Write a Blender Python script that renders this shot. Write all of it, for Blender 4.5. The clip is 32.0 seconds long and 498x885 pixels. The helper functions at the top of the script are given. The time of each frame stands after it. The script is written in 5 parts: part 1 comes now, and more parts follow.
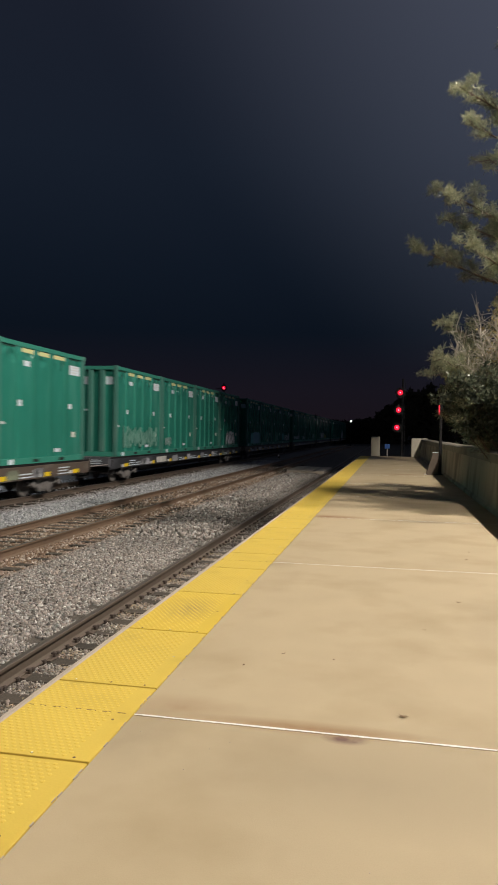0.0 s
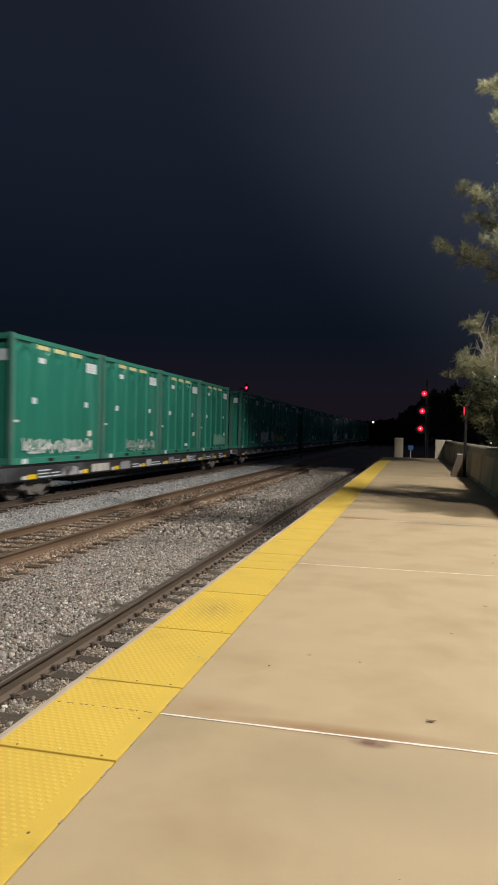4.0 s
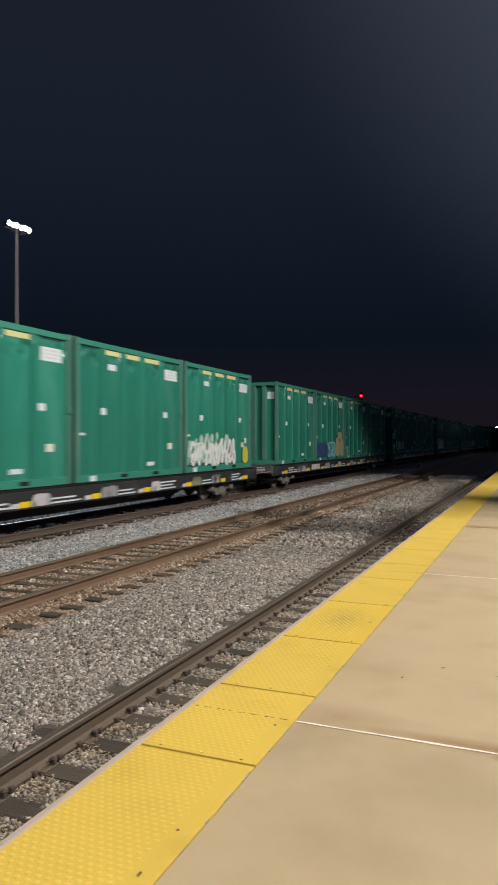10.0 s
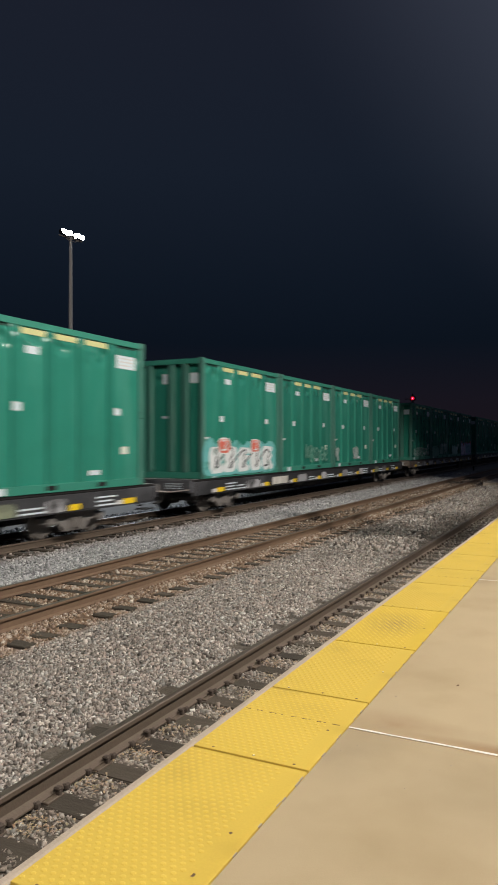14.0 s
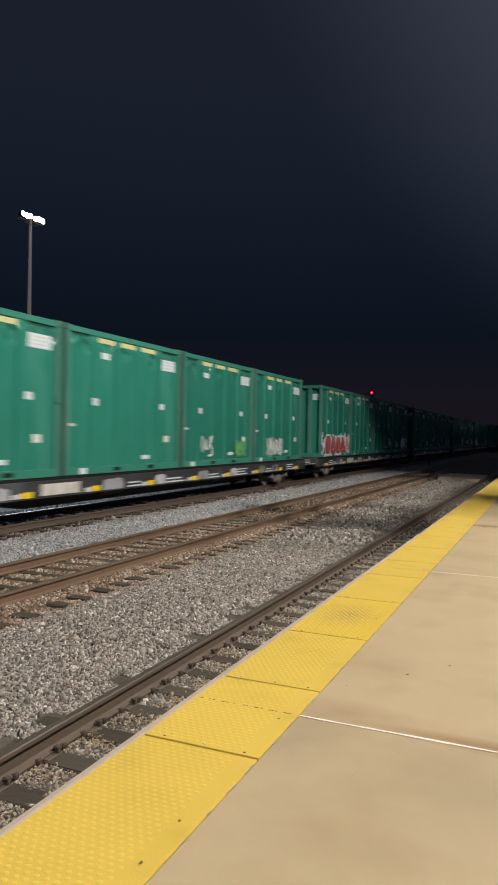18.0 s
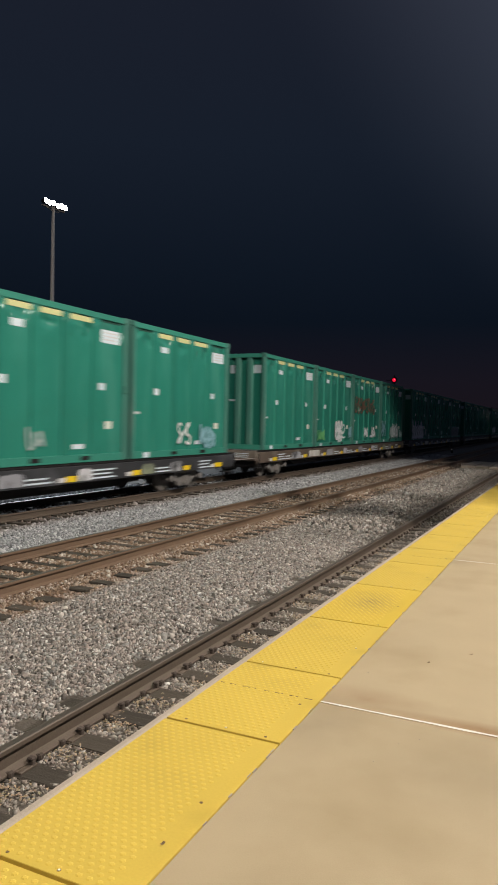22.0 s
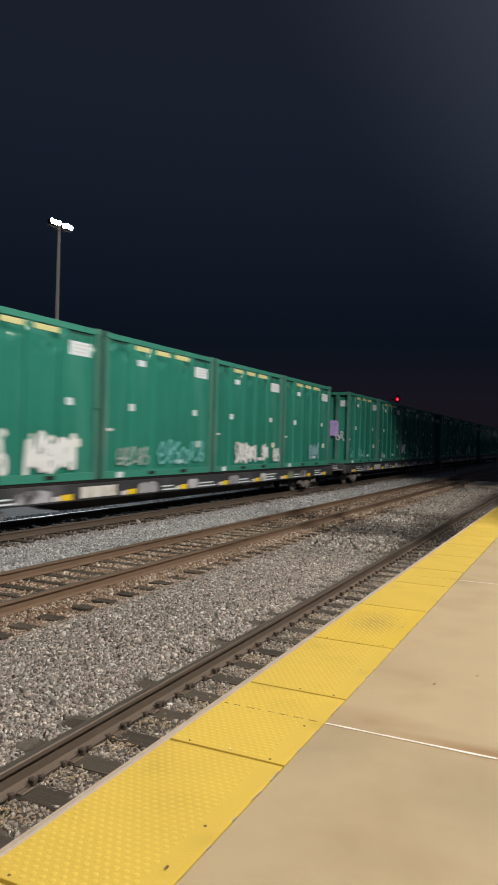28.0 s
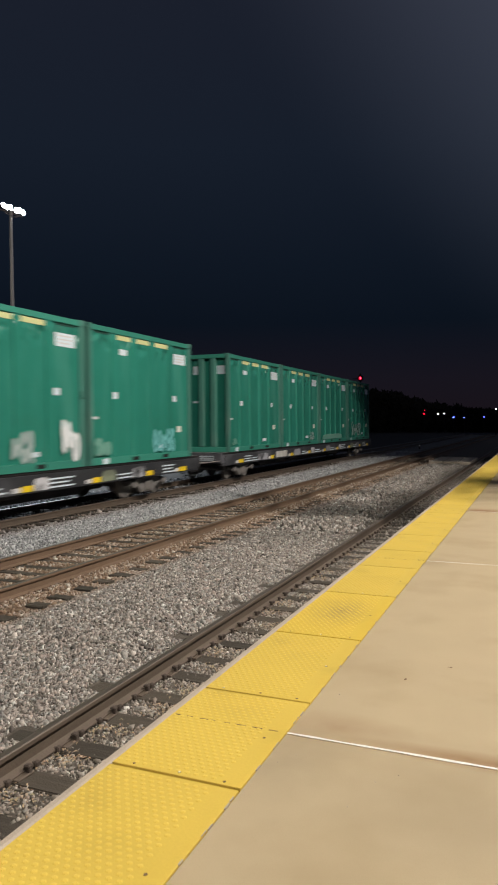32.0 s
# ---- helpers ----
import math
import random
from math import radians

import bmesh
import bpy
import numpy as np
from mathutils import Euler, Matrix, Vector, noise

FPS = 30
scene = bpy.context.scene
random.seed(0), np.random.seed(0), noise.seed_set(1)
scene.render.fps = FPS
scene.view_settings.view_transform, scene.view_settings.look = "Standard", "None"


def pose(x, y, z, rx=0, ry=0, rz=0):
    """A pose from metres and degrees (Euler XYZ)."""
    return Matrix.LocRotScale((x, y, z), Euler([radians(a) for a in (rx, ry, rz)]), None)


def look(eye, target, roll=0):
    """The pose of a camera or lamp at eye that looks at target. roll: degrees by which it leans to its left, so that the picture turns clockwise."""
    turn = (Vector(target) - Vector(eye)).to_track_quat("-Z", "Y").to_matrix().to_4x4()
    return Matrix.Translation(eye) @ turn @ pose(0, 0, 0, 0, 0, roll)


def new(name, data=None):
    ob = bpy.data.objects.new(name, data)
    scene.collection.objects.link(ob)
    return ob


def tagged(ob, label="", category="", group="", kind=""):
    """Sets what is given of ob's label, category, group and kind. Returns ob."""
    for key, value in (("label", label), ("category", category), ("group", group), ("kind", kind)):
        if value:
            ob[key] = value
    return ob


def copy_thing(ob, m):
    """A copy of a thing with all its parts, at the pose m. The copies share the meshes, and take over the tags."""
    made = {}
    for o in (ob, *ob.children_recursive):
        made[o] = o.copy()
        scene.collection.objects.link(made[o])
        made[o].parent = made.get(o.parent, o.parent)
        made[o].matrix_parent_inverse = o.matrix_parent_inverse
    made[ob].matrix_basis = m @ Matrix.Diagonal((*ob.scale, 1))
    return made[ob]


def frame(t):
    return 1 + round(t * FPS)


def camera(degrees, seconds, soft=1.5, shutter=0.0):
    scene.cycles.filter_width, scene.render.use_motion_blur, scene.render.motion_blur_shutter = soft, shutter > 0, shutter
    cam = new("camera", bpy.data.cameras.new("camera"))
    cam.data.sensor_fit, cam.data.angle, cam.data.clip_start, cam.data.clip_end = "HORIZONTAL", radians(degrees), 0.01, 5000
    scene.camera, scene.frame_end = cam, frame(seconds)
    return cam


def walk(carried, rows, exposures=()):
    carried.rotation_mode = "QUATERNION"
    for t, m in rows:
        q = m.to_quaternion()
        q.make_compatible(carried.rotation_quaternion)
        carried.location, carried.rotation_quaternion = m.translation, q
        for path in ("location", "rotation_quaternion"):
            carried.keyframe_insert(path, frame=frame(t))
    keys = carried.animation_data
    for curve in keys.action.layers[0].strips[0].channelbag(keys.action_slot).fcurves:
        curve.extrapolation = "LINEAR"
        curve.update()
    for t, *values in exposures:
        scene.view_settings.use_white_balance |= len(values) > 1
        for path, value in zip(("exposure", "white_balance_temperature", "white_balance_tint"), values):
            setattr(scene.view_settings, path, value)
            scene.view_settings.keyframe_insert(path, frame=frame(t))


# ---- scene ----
cam = camera(39.1, 32.0, soft=1.75, shutter=0.5)
PATH = [
    (0, (1.963, 0.074, 1.531), (1.569, 2.034, 1.501), 0.9),
    (0.5, (1.958, 0.066, 1.533), (1.572, 2.028, 1.508), 1.2),
    (1, (1.955, 0.073, 1.53), (1.57, 2.035, 1.504), 1.4),
    (1.5, (1.96, 0.056, 1.535), (1.572, 2.018, 1.505), 1.5),
    (2, (1.954, 0.061, 1.529), (1.564, 2.023, 1.497), 1.6),
    (2.5, (1.955, 0.072, 1.532), (1.559, 2.032, 1.502), 1.5),
    (3, (1.95, 0.071, 1.532), (1.541, 2.029, 1.502), 1.5),
    (3.5, (1.938, 0.076, 1.534), (1.506, 2.028, 1.504), 1.4),
    (5.5, (1.92, 0.071, 1.531), (1.41, 2.005, 1.496), 0.9),
    (6, (1.921, 0.061, 1.532), (1.394, 1.99, 1.497), 0.7),
    (6.5, (1.909, 0.071, 1.527), (1.359, 1.993, 1.486), 0.7),
    (7, (1.911, 0.063, 1.528), (1.341, 1.979, 1.479), 0.6),
    (7.5, (1.902, 0.071, 1.523), (1.32, 1.984, 1.468), 0.6),
    (8, (1.912, 0.051, 1.532), (1.324, 1.962, 1.479), 0.4),
    (8.5, (1.919, 0.045, 1.535), (1.323, 1.954, 1.494), 0.1),
    (9, (1.906, 0.056, 1.527), (1.283, 1.956, 1.502), -0.1),
    (9.5, (1.885, 0.029, 1.534), (1.199, 1.907, 1.521), 0.1),
    (10, (1.865, 0.014, 1.534), (1.099, 1.862, 1.527), 0.0),
    (10.5, (1.838, 0.007, 1.53), (0.985, 1.816, 1.522), 0.1),
    (11, (1.83, 0.01, 1.531), (0.923, 1.792, 1.523), 0.1),
    (11.5, (1.841, 0.014, 1.533), (0.912, 1.785, 1.529), -0.1),
    (12, (1.846, 0.023, 1.534), (0.917, 1.793, 1.535), -0.3),
    (12.5, (1.845, 0.026, 1.53), (0.924, 1.801, 1.532), -0.2),
    (13, (1.844, 0.034, 1.522), (0.933, 1.815, 1.52), -0.1),
    (13.5, (1.848, 0.022, 1.529), (0.946, 1.807, 1.526), -0.1),
    (14, (1.847, 0.019, 1.53), (0.953, 1.808, 1.532), -0.0),
    (14.5, (1.843, 0.017, 1.531), (0.961, 1.812, 1.545), 0.1),
    (16.5, (1.863, -0.001, 1.536), (1.015, 1.811, 1.552), 0.7),
    (17, (1.858, 0.006, 1.528), (1.037, 1.83, 1.536), 1.0),
    (17.5, (1.855, 0.022, 1.526), (1.055, 1.855, 1.519), 1.2),
    (18, (1.861, 0.026, 1.524), (1.071, 1.863, 1.502), 1.1),
    (18.5, (1.861, 0.028, 1.522), (1.067, 1.864, 1.485), 1.0),
    (19, (1.864, 0.042, 1.515), (1.062, 1.873, 1.469), 0.7),
    (19.5, (1.867, 0.039, 1.52), (1.054, 1.865, 1.464), 0.8),
    (20, (1.859, 0.043, 1.516), (1.035, 1.864, 1.454), 0.9),
    (20.5, (1.855, 0.045, 1.514), (1.023, 1.862, 1.444), 1.1),
    (21, (1.849, 0.043, 1.516), (1.013, 1.858, 1.444), 1.3),
    (21.5, (1.855, 0.038, 1.516), (1.015, 1.851, 1.447), 1.3),
    (22, (1.855, 0.026, 1.521), (1.011, 1.838, 1.461), 1.3),
    (22.5, (1.844, 0.027, 1.517), (0.991, 1.836, 1.467), 1.3),
    (23, (1.847, 0.016, 1.524), (0.983, 1.819, 1.477), 1.3),
    (23.5, (1.845, 0.027, 1.515), (0.976, 1.828, 1.47), 1.3),
    (24, (1.851, 0.024, 1.518), (0.982, 1.824, 1.474), 1.2),
    (24.5, (1.858, 0.014, 1.528), (0.994, 1.817, 1.492), 1.1),
    (25, (1.854, 0.008, 1.53), (0.995, 1.814, 1.501), 1.2),
    (25.5, (1.852, 0.015, 1.526), (0.996, 1.822, 1.5), 1.2),
    (26, (1.842, 0.028, 1.516), (0.991, 1.838, 1.494), 1.4),
    (26.5, (1.85, 0.022, 1.522), (1.001, 1.833, 1.502), 1.4),
    (28.5, (1.845, 0.016, 1.524), (0.99, 1.825, 1.519), 1.6),
    (29, (1.848, 0.016, 1.525), (1.001, 1.828, 1.518), 1.9),
    (29.5, (1.839, 0.016, 1.525), (1.018, 1.839, 1.508), 2.7),
    (30, (1.795, 0.008, 1.518), (1.015, 1.849, 1.477), 3.2),
    (30.5, (1.739, 0.019, 1.494), (1.004, 1.878, 1.422), 3.1),
    (31, (1.746, 0.127, 1.489), (1.023, 1.99, 1.395), 2.2),
    (31.5, (1.789, 0.303, 1.528), (1.039, 2.155, 1.444), 0.4),
    (32, (1.766, 0.449, 1.51), (1.002, 2.297, 1.456), -0.4),
]
walk(cam, [(t, look(eye, aim, roll)) for t, eye, aim, roll in PATH])

# ---- sky and lights ----
RAIL = -0.72          # top of the rails; the platform's top is z = 0
TRAIN_X = -10.6       # middle of the far track, on which the train runs
PITCH = 27.4          # metres from car to car

world = bpy.data.worlds.new("night_sky")
scene.world = world
world.use_nodes = True
wn, wl = world.node_tree.nodes, world.node_tree.links
coord, split, ramp = wn.new("ShaderNodeTexCoord"), wn.new("ShaderNodeSeparateXYZ"), wn.new("ShaderNodeValToRGB")
wl.new(coord.outputs["Generated"], split.inputs[0])
wl.new(split.outputs["Z"], ramp.inputs[0])
ramp.color_ramp.elements[0].position, ramp.color_ramp.elements[0].color = 0.0, (0.0095, 0.0065, 0.0095, 1)
ramp.color_ramp.elements[1].position, ramp.color_ramp.elements[1].color = 0.85, (0.0080, 0.0095, 0.0180, 1)
for at, col in ((0.06, (0.0085, 0.0072, 0.0120, 1)), (0.14, (0.0036, 0.0064, 0.0122, 1)), (0.22, (0.0050, 0.0086, 0.0162, 1)), (0.36, (0.0084, 0.0128, 0.0230, 1)), (0.52, (0.0108, 0.0140, 0.0245, 1))):
    ramp.color_ramp.elements.new(at).color = col
# pale glow painted into the sky over the station side, for lamp glare
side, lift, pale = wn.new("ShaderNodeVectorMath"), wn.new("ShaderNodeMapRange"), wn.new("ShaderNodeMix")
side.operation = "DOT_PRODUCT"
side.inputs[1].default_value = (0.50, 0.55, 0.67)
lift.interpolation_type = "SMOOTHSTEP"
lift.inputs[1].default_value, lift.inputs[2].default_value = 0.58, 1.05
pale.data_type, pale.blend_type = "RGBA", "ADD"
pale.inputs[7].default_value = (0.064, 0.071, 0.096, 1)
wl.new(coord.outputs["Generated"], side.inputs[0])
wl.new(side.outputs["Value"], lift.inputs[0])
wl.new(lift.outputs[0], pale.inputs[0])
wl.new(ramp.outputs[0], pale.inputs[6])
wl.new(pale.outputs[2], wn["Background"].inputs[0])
wn["Background"].inputs[1].default_value = 1.0


def lamp(name, where, watts, colour, radius=0.25, spot=None, aim=None):
    data = bpy.data.lights.new(name, "SPOT" if spot else "POINT")
    data.energy, data.color, data.shadow_soft_size = watts, colour, radius
    ob = new(name, data)
    ob.location = where
    if spot:
        data.spot_size, data.spot_blend = radians(spot), 0.35
        ob.matrix_world = look(where, aim)
    return ob


WARM = (1.0, 0.93, 0.83)
CARPARK_LAMPS = [(12.7, 17.0, 22300), (12.7, -4.0, 17600)]
LAMP_TOP = 19.25
for lx, ly, watts in CARPARK_LAMPS:
    lamp("car_park_light", (lx - 1.2, ly, LAMP_TOP - 0.25), watts, WARM, 0.22)
MAST = Vector((-58.6, 70.0, 28.4))
lamp("mast_light", MAST + Vector((1.5, -2.0, -0.6)), 200000, (0.86, 0.93, 1.0), 0.6, 41, (-38.6, 40, 0))

# ---- materials ----


def nodes_of(name):
    m = bpy.data.materials.new(name)
    m.use_nodes = True
    nt = m.node_tree
    return m, nt.nodes, nt.links, nt.nodes["Principled BSDF"]


def surface(name, colour, rough=0.7, metal=0.0, vary=0.25, scale=6.0, fine=60.0, bump=0.15, streak=(1, 1, 1), tint=None, random_part=0.0, tint_at=(0.55, 0.75), spec=0.5):
    """Paint, stone or metal: base colour varied by a coarse and a fine noise, a second tint in patches, and a fine relief."""
    m, n, l, bsdf = nodes_of(name)
    tc, mp = n.new("ShaderNodeTexCoord"), n.new("ShaderNodeMapping")
    mp.inputs["Scale"].default_value = streak
    l.new(tc.outputs["Object"], mp.inputs[0])
    big, small = n.new("ShaderNodeTexNoise"), n.new("ShaderNodeTexNoise")
    big.inputs["Scale"].default_value, big.inputs["Detail"].default_value = scale, 5
    small.inputs["Scale"].default_value, small.inputs["Detail"].default_value = fine, 3
    l.new(mp.outputs[0], big.inputs[0])
    l.new(tc.outputs["Object"], small.inputs[0])
    dark = tuple(c * (1 - vary) for c in colour)
    light = tuple(min(1, c * (1 + vary)) for c in colour)
    mix = n.new("ShaderNodeMix")
    mix.data_type = "RGBA"
    mix.inputs[6].default_value, mix.inputs[7].default_value = (*dark, 1), (*light, 1)
    add = n.new("ShaderNodeMath")
    add.operation = "MULTIPLY_ADD"
    add.inputs[1].default_value = 0.45
    l.new(small.outputs[0], add.inputs[0])
    half = n.new("ShaderNodeMath")
    half.operation = "MULTIPLY"
    half.inputs[1].default_value = 0.55
    l.new(big.outputs[0], half.inputs[0])
    l.new(half.outputs[0], add.inputs[2])
    l.new(add.outputs[0], mix.inputs[0])
    out = mix.outputs[2]
    if tint:
        patch = n.new("ShaderNodeTexNoise")
        patch.inputs["Scale"].default_value, patch.inputs["Detail"].default_value = scale * 0.6, 6
        l.new(mp.outputs[0], patch.inputs[0])
        rg = n.new("ShaderNodeMapRange")
        rg.inputs[1].default_value, rg.inputs[2].default_value = tint_at
        l.new(patch.outputs[0], rg.inputs[0])
        over = n.new("ShaderNodeMix")
        over.data_type = "RGBA"
        over.inputs[7].default_value = (*tint, 1)
        l.new(rg.outputs[0], over.inputs[0])
        l.new(out, over.inputs[6])
        out = over.outputs[2]
    if random_part:
        info, hsv, rg = n.new("ShaderNodeObjectInfo"), n.new("ShaderNodeHueSaturation"), n.new("ShaderNodeMapRange")
        rg.inputs[3].default_value, rg.inputs[4].default_value = 1 - random_part, 1 + random_part
        l.new(info.outputs["Random"], rg.inputs[0])
        l.new(rg.outputs[0], hsv.inputs["Value"])
        l.new(out, hsv.inputs["Color"])
        out = hsv.outputs[0]
    l.new(out, bsdf.inputs["Base Color"])
    bsdf.inputs["Roughness"].default_value, bsdf.inputs["Metallic"].default_value = rough, metal
    bsdf.inputs["Specular IOR Level"].default_value = spec
    if bump:
        bp = n.new("ShaderNodeBump")
        bp.inputs["Strength"].default_value, bp.inputs["Distance"].default_value = bump, 0.02
        l.new(add.outputs[0], bp.inputs["Height"])
        l.new(bp.outputs[0], bsdf.inputs["Normal"])
    return m


def stones(name, cols, rough=0.85):
    """Crushed rock: each stone takes its own colour."""
    m, n, l, bsdf = nodes_of(name)
    geo, ramp, noise_ = n.new("ShaderNodeNewGeometry"), n.new("ShaderNodeValToRGB"), n.new("ShaderNodeTexNoise")
    e = ramp.color_ramp.elements
    e[0].color, e[1].color = (*cols[0], 1), (*cols[-1], 1)
    for k, c in enumerate(cols[1:-1], 1):
        e.new(k / (len(cols) - 1)).color = (*c, 1)
    l.new(geo.outputs["Random Per Island"], ramp.inputs[0])
    noise_.inputs["Scale"].default_value = 45
    mul = n.new("ShaderNodeMix")
    mul.data_type, mul.blend_type = "RGBA", "MULTIPLY"
    mul.inputs[0].default_value = 0.6
    l.new(ramp.outputs[0], mul.inputs[6])
    l.new(noise_.outputs[0], mul.inputs[7])
    l.new(mul.outputs[2], bsdf.inputs["Base Color"])
    bsdf.inputs["Roughness"].default_value = rough
    return m


def glow(name, colour, strength):
    m, n, l, bsdf = nodes_of(name)
    bsdf.inputs["Base Color"].default_value = (*colour, 1)
    bsdf.inputs["Emission Color"].default_value = (*colour, 1)
    bsdf.inputs["Emission Strength"].default_value = strength
    return m


def concrete_slab(name):
    """Tan, lightly broomed platform concrete with long faint stains."""
    m = surface(name, (0.422, 0.333, 0.212), 0.72, 0, 0.14, 2.0, 160, 0.10, (1, 1, 1), (0.345, 0.262, 0.155), 0.05, (0.48, 0.78), 0.35)
    return m


def stain(m, x, y, rx, ry, colour, amount):
    """Adds one soft blot of dirt, rust or another tone about a point of the surface."""
    n, l = m.node_tree.nodes, m.node_tree.links
    bsdf = n["Principled BSDF"]
    under = bsdf.inputs["Base Color"].links[0].from_socket
    tc, mp, ball, fuzz, mul, mix = (n.new("ShaderNode" + k) for k in ("TexCoord", "Mapping", "TexGradient", "TexNoise", "Math", "Mix"))
    mp.inputs["Location"].default_value = (-x / rx, -y / ry, 0)
    mp.inputs["Scale"].default_value = (1 / rx, 1 / ry, 0)
    ball.gradient_type = "SPHERICAL"
    fuzz.inputs["Scale"].default_value, fuzz.inputs["Detail"].default_value = 2.2 / max(rx, ry), 6
    l.new(tc.outputs["Object"], mp.inputs[0])
    l.new(mp.outputs[0], ball.inputs[0])
    l.new(tc.outputs["Object"], fuzz.inputs[0])
    mul.operation, mul.use_clamp = "MULTIPLY", True
    scaled = n.new("ShaderNodeMath")
    scaled.operation = "MULTIPLY"
    scaled.inputs[1].default_value = 2.4 * amount
    l.new(fuzz.outputs[0], scaled.inputs[0])
    l.new(ball.outputs[1], mul.inputs[0])
    l.new(scaled.outputs[0], mul.inputs[1])
    mix.data_type = "RGBA"
    mix.inputs[7].default_value = (*colour, 1)
    l.new(mul.outputs[0], mix.inputs[0])
    l.new(under, mix.inputs[6])
    l.new(mix.outputs[2], bsdf.inputs["Base Color"])


M_SLAB = concrete_slab("platform_concrete")
RUST_BROWN, DIRTY = (0.26, 0.145, 0.07), (0.20, 0.155, 0.105)
for sx, sy, rx, ry, col, much in ((1.77, 3.59, 0.13, 0.065, (0.14, 0.075, 0.06), 1.1), (1.60, 3.68, 0.75, 0.10, RUST_BROWN, 0.7), (0.85, 3.78, 0.42, 0.22, RUST_BROWN, 0.35),
                                  (0.72, 3.40, 0.30, 0.42, DIRTY, 0.22), (1.9, 3.2, 1.1, 0.5, DIRTY, 0.25), (0.95, 12.95, 0.75, 0.30, RUST_BROWN, 0.9), (2.7, 12.7, 1.2, 0.25, DIRTY, 0.4),
                                  # the blot at y 27.5 is a brown streak left of the pole
                                  (0.70, 8.15, 0.25, 0.35, DIRTY, 0.25), (3.4, 6.0, 0.9, 1.6, DIRTY, 0.3), (1.3, 1.6, 0.9, 0.7, DIRTY, 0.22), (2.6, 15.5, 1.4, 1.0, DIRTY, 0.3), (1.5, 22.0, 1.3, 1.2, DIRTY, 0.3), (2.4, 27.5, 0.9, 0.5, RUST_BROWN, 0.6), (1.2, 18.0, 1.0, 1.5, DIRTY, 0.25)):
    stain(M_SLAB, sx, sy, rx, ry, col, much)
M_EDGE = surface("edge_concrete", (0.40, 0.335, 0.275), 0.8, 0, 0.22, 4, 90, 0.3)
M_JOINT = surface("joint_sealant", (0.80, 0.78, 0.72), 0.6, 0, 0.12, 8, 60, 0.2)
M_YELLOW = surface("tactile_yellow", (0.655, 0.468, 0.078), 0.6, 0, 0.12, 2.5, 90, 0.06, (1, 1, 1), (0.52, 0.34, 0.06), 0.05, (0.56, 0.80), 0.4)
M_TILEBASE = surface("tactile_yellow_dirty", (0.600, 0.425, 0.072), 0.65, 0, 0.15, 2.5, 90, 0.06, (1, 1, 1), (0.42, 0.29, 0.05), 0.05, (0.52, 0.78), 0.4)
M_WALL = surface("wall_concrete", (0.37, 0.315, 0.25), 0.85, 0, 0.28, 1.6, 60, 0.45, (1.0, 1.0, 0.40), (0.17, 0.138, 0.108), 0.06, (0.46, 0.66))
M_COPING = surface("coping_concrete", (0.24, 0.21, 0.17), 0.85, 0, 0.22, 2.2, 80, 0.3, (1, 1, 1), (0.13, 0.115, 0.095), 0.05)
M_BLOCK = surface("block_concrete", (0.62, 0.56, 0.45), 0.8, 0, 0.16, 3, 90, 0.25)
M_RUST = surface("rail_rust", (0.187, 0.123, 0.082), 0.75, 0.25, 0.35, 5, 60, 0.3, (2, 0.4, 2))
M_RAILDARK = surface("rail_dark", (0.125, 0.095, 0.074), 0.6, 0.2, 0.3, 5, 60, 0.25, (2, 0.4, 2))
M_ANCHOR = surface("rail_anchor_steel", (0.070, 0.052, 0.042), 0.85, 0.1, 0.35, 9, 60, 0.3)
M_RAILTOP = surface("rail_running_top", (0.105, 0.085, 0.070), 0.5, 0.3, 0.25, 3, 40, 0.1, (2, 0.3, 2))
M_TIE = surface("tie_timber", (0.056, 0.045, 0.034), 0.9, 0, 0.45, 7, 70, 0.6, (0.3, 3, 1), None, 0.30)
M_BALLAST = surface("ballast_bed", (0.105, 0.088, 0.072), 0.95, 0, 0.55, 14, 38, 1.0, (1, 1, 1), (0.06, 0.05, 0.04), 0, (0.45, 0.7))
M_BALLASTGREY = surface("grey_ballast_bed", (0.13, 0.128, 0.126), 0.95, 0, 0.5, 14, 38, 1.0, (1, 1, 1), (0.08, 0.08, 0.08), 0, (0.5, 0.75))
M_STONES = stones("ballast_stones", [(0.075, 0.060, 0.053), (0.50, 0.43, 0.38), (0.16, 0.145, 0.13), (0.76, 0.68, 0.61), (0.28, 0.28, 0.262), (0.54, 0.44, 0.385), (0.11, 0.10, 0.09), (0.96, 0.93, 0.88)])
stain(M_STONES, -4.80, 25, 0.85, 60, (0.33, 0.185, 0.100), 0.9)
# darker blot along the far stretch of the near rail
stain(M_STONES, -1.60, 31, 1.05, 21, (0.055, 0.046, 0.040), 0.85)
stain(M_STONES, -0.70, 4, 0.95, 13, (0.33, 0.265, 0.18), 0.45)
stain(M_BALLAST, -5.4, 25, 1.9, 60, (0.16, 0.085, 0.045), 0.9)
M_STONESGREY = stones("grey_stones", [(0.11, 0.11, 0.118), (0.56, 0.56, 0.57), (0.24, 0.24, 0.25), (0.80, 0.80, 0.81), (0.40, 0.40, 0.415), (0.96, 0.96, 0.97)])
stain(M_STONESGREY, -9.75, 25, 1.0, 60, (0.20, 0.135, 0.095), 0.8)
M_STONESRUST = stones("rusty_stones", [(0.13, 0.080, 0.050), (0.44, 0.30, 0.20), (0.22, 0.135, 0.085), (0.66, 0.55, 0.44), (0.33, 0.21, 0.14), (0.88, 0.81, 0.72)])
M_GROUND = surface("dark_earth", (0.022, 0.020, 0.015), 0.95, 0, 0.4, 0.6, 9, 0.6)
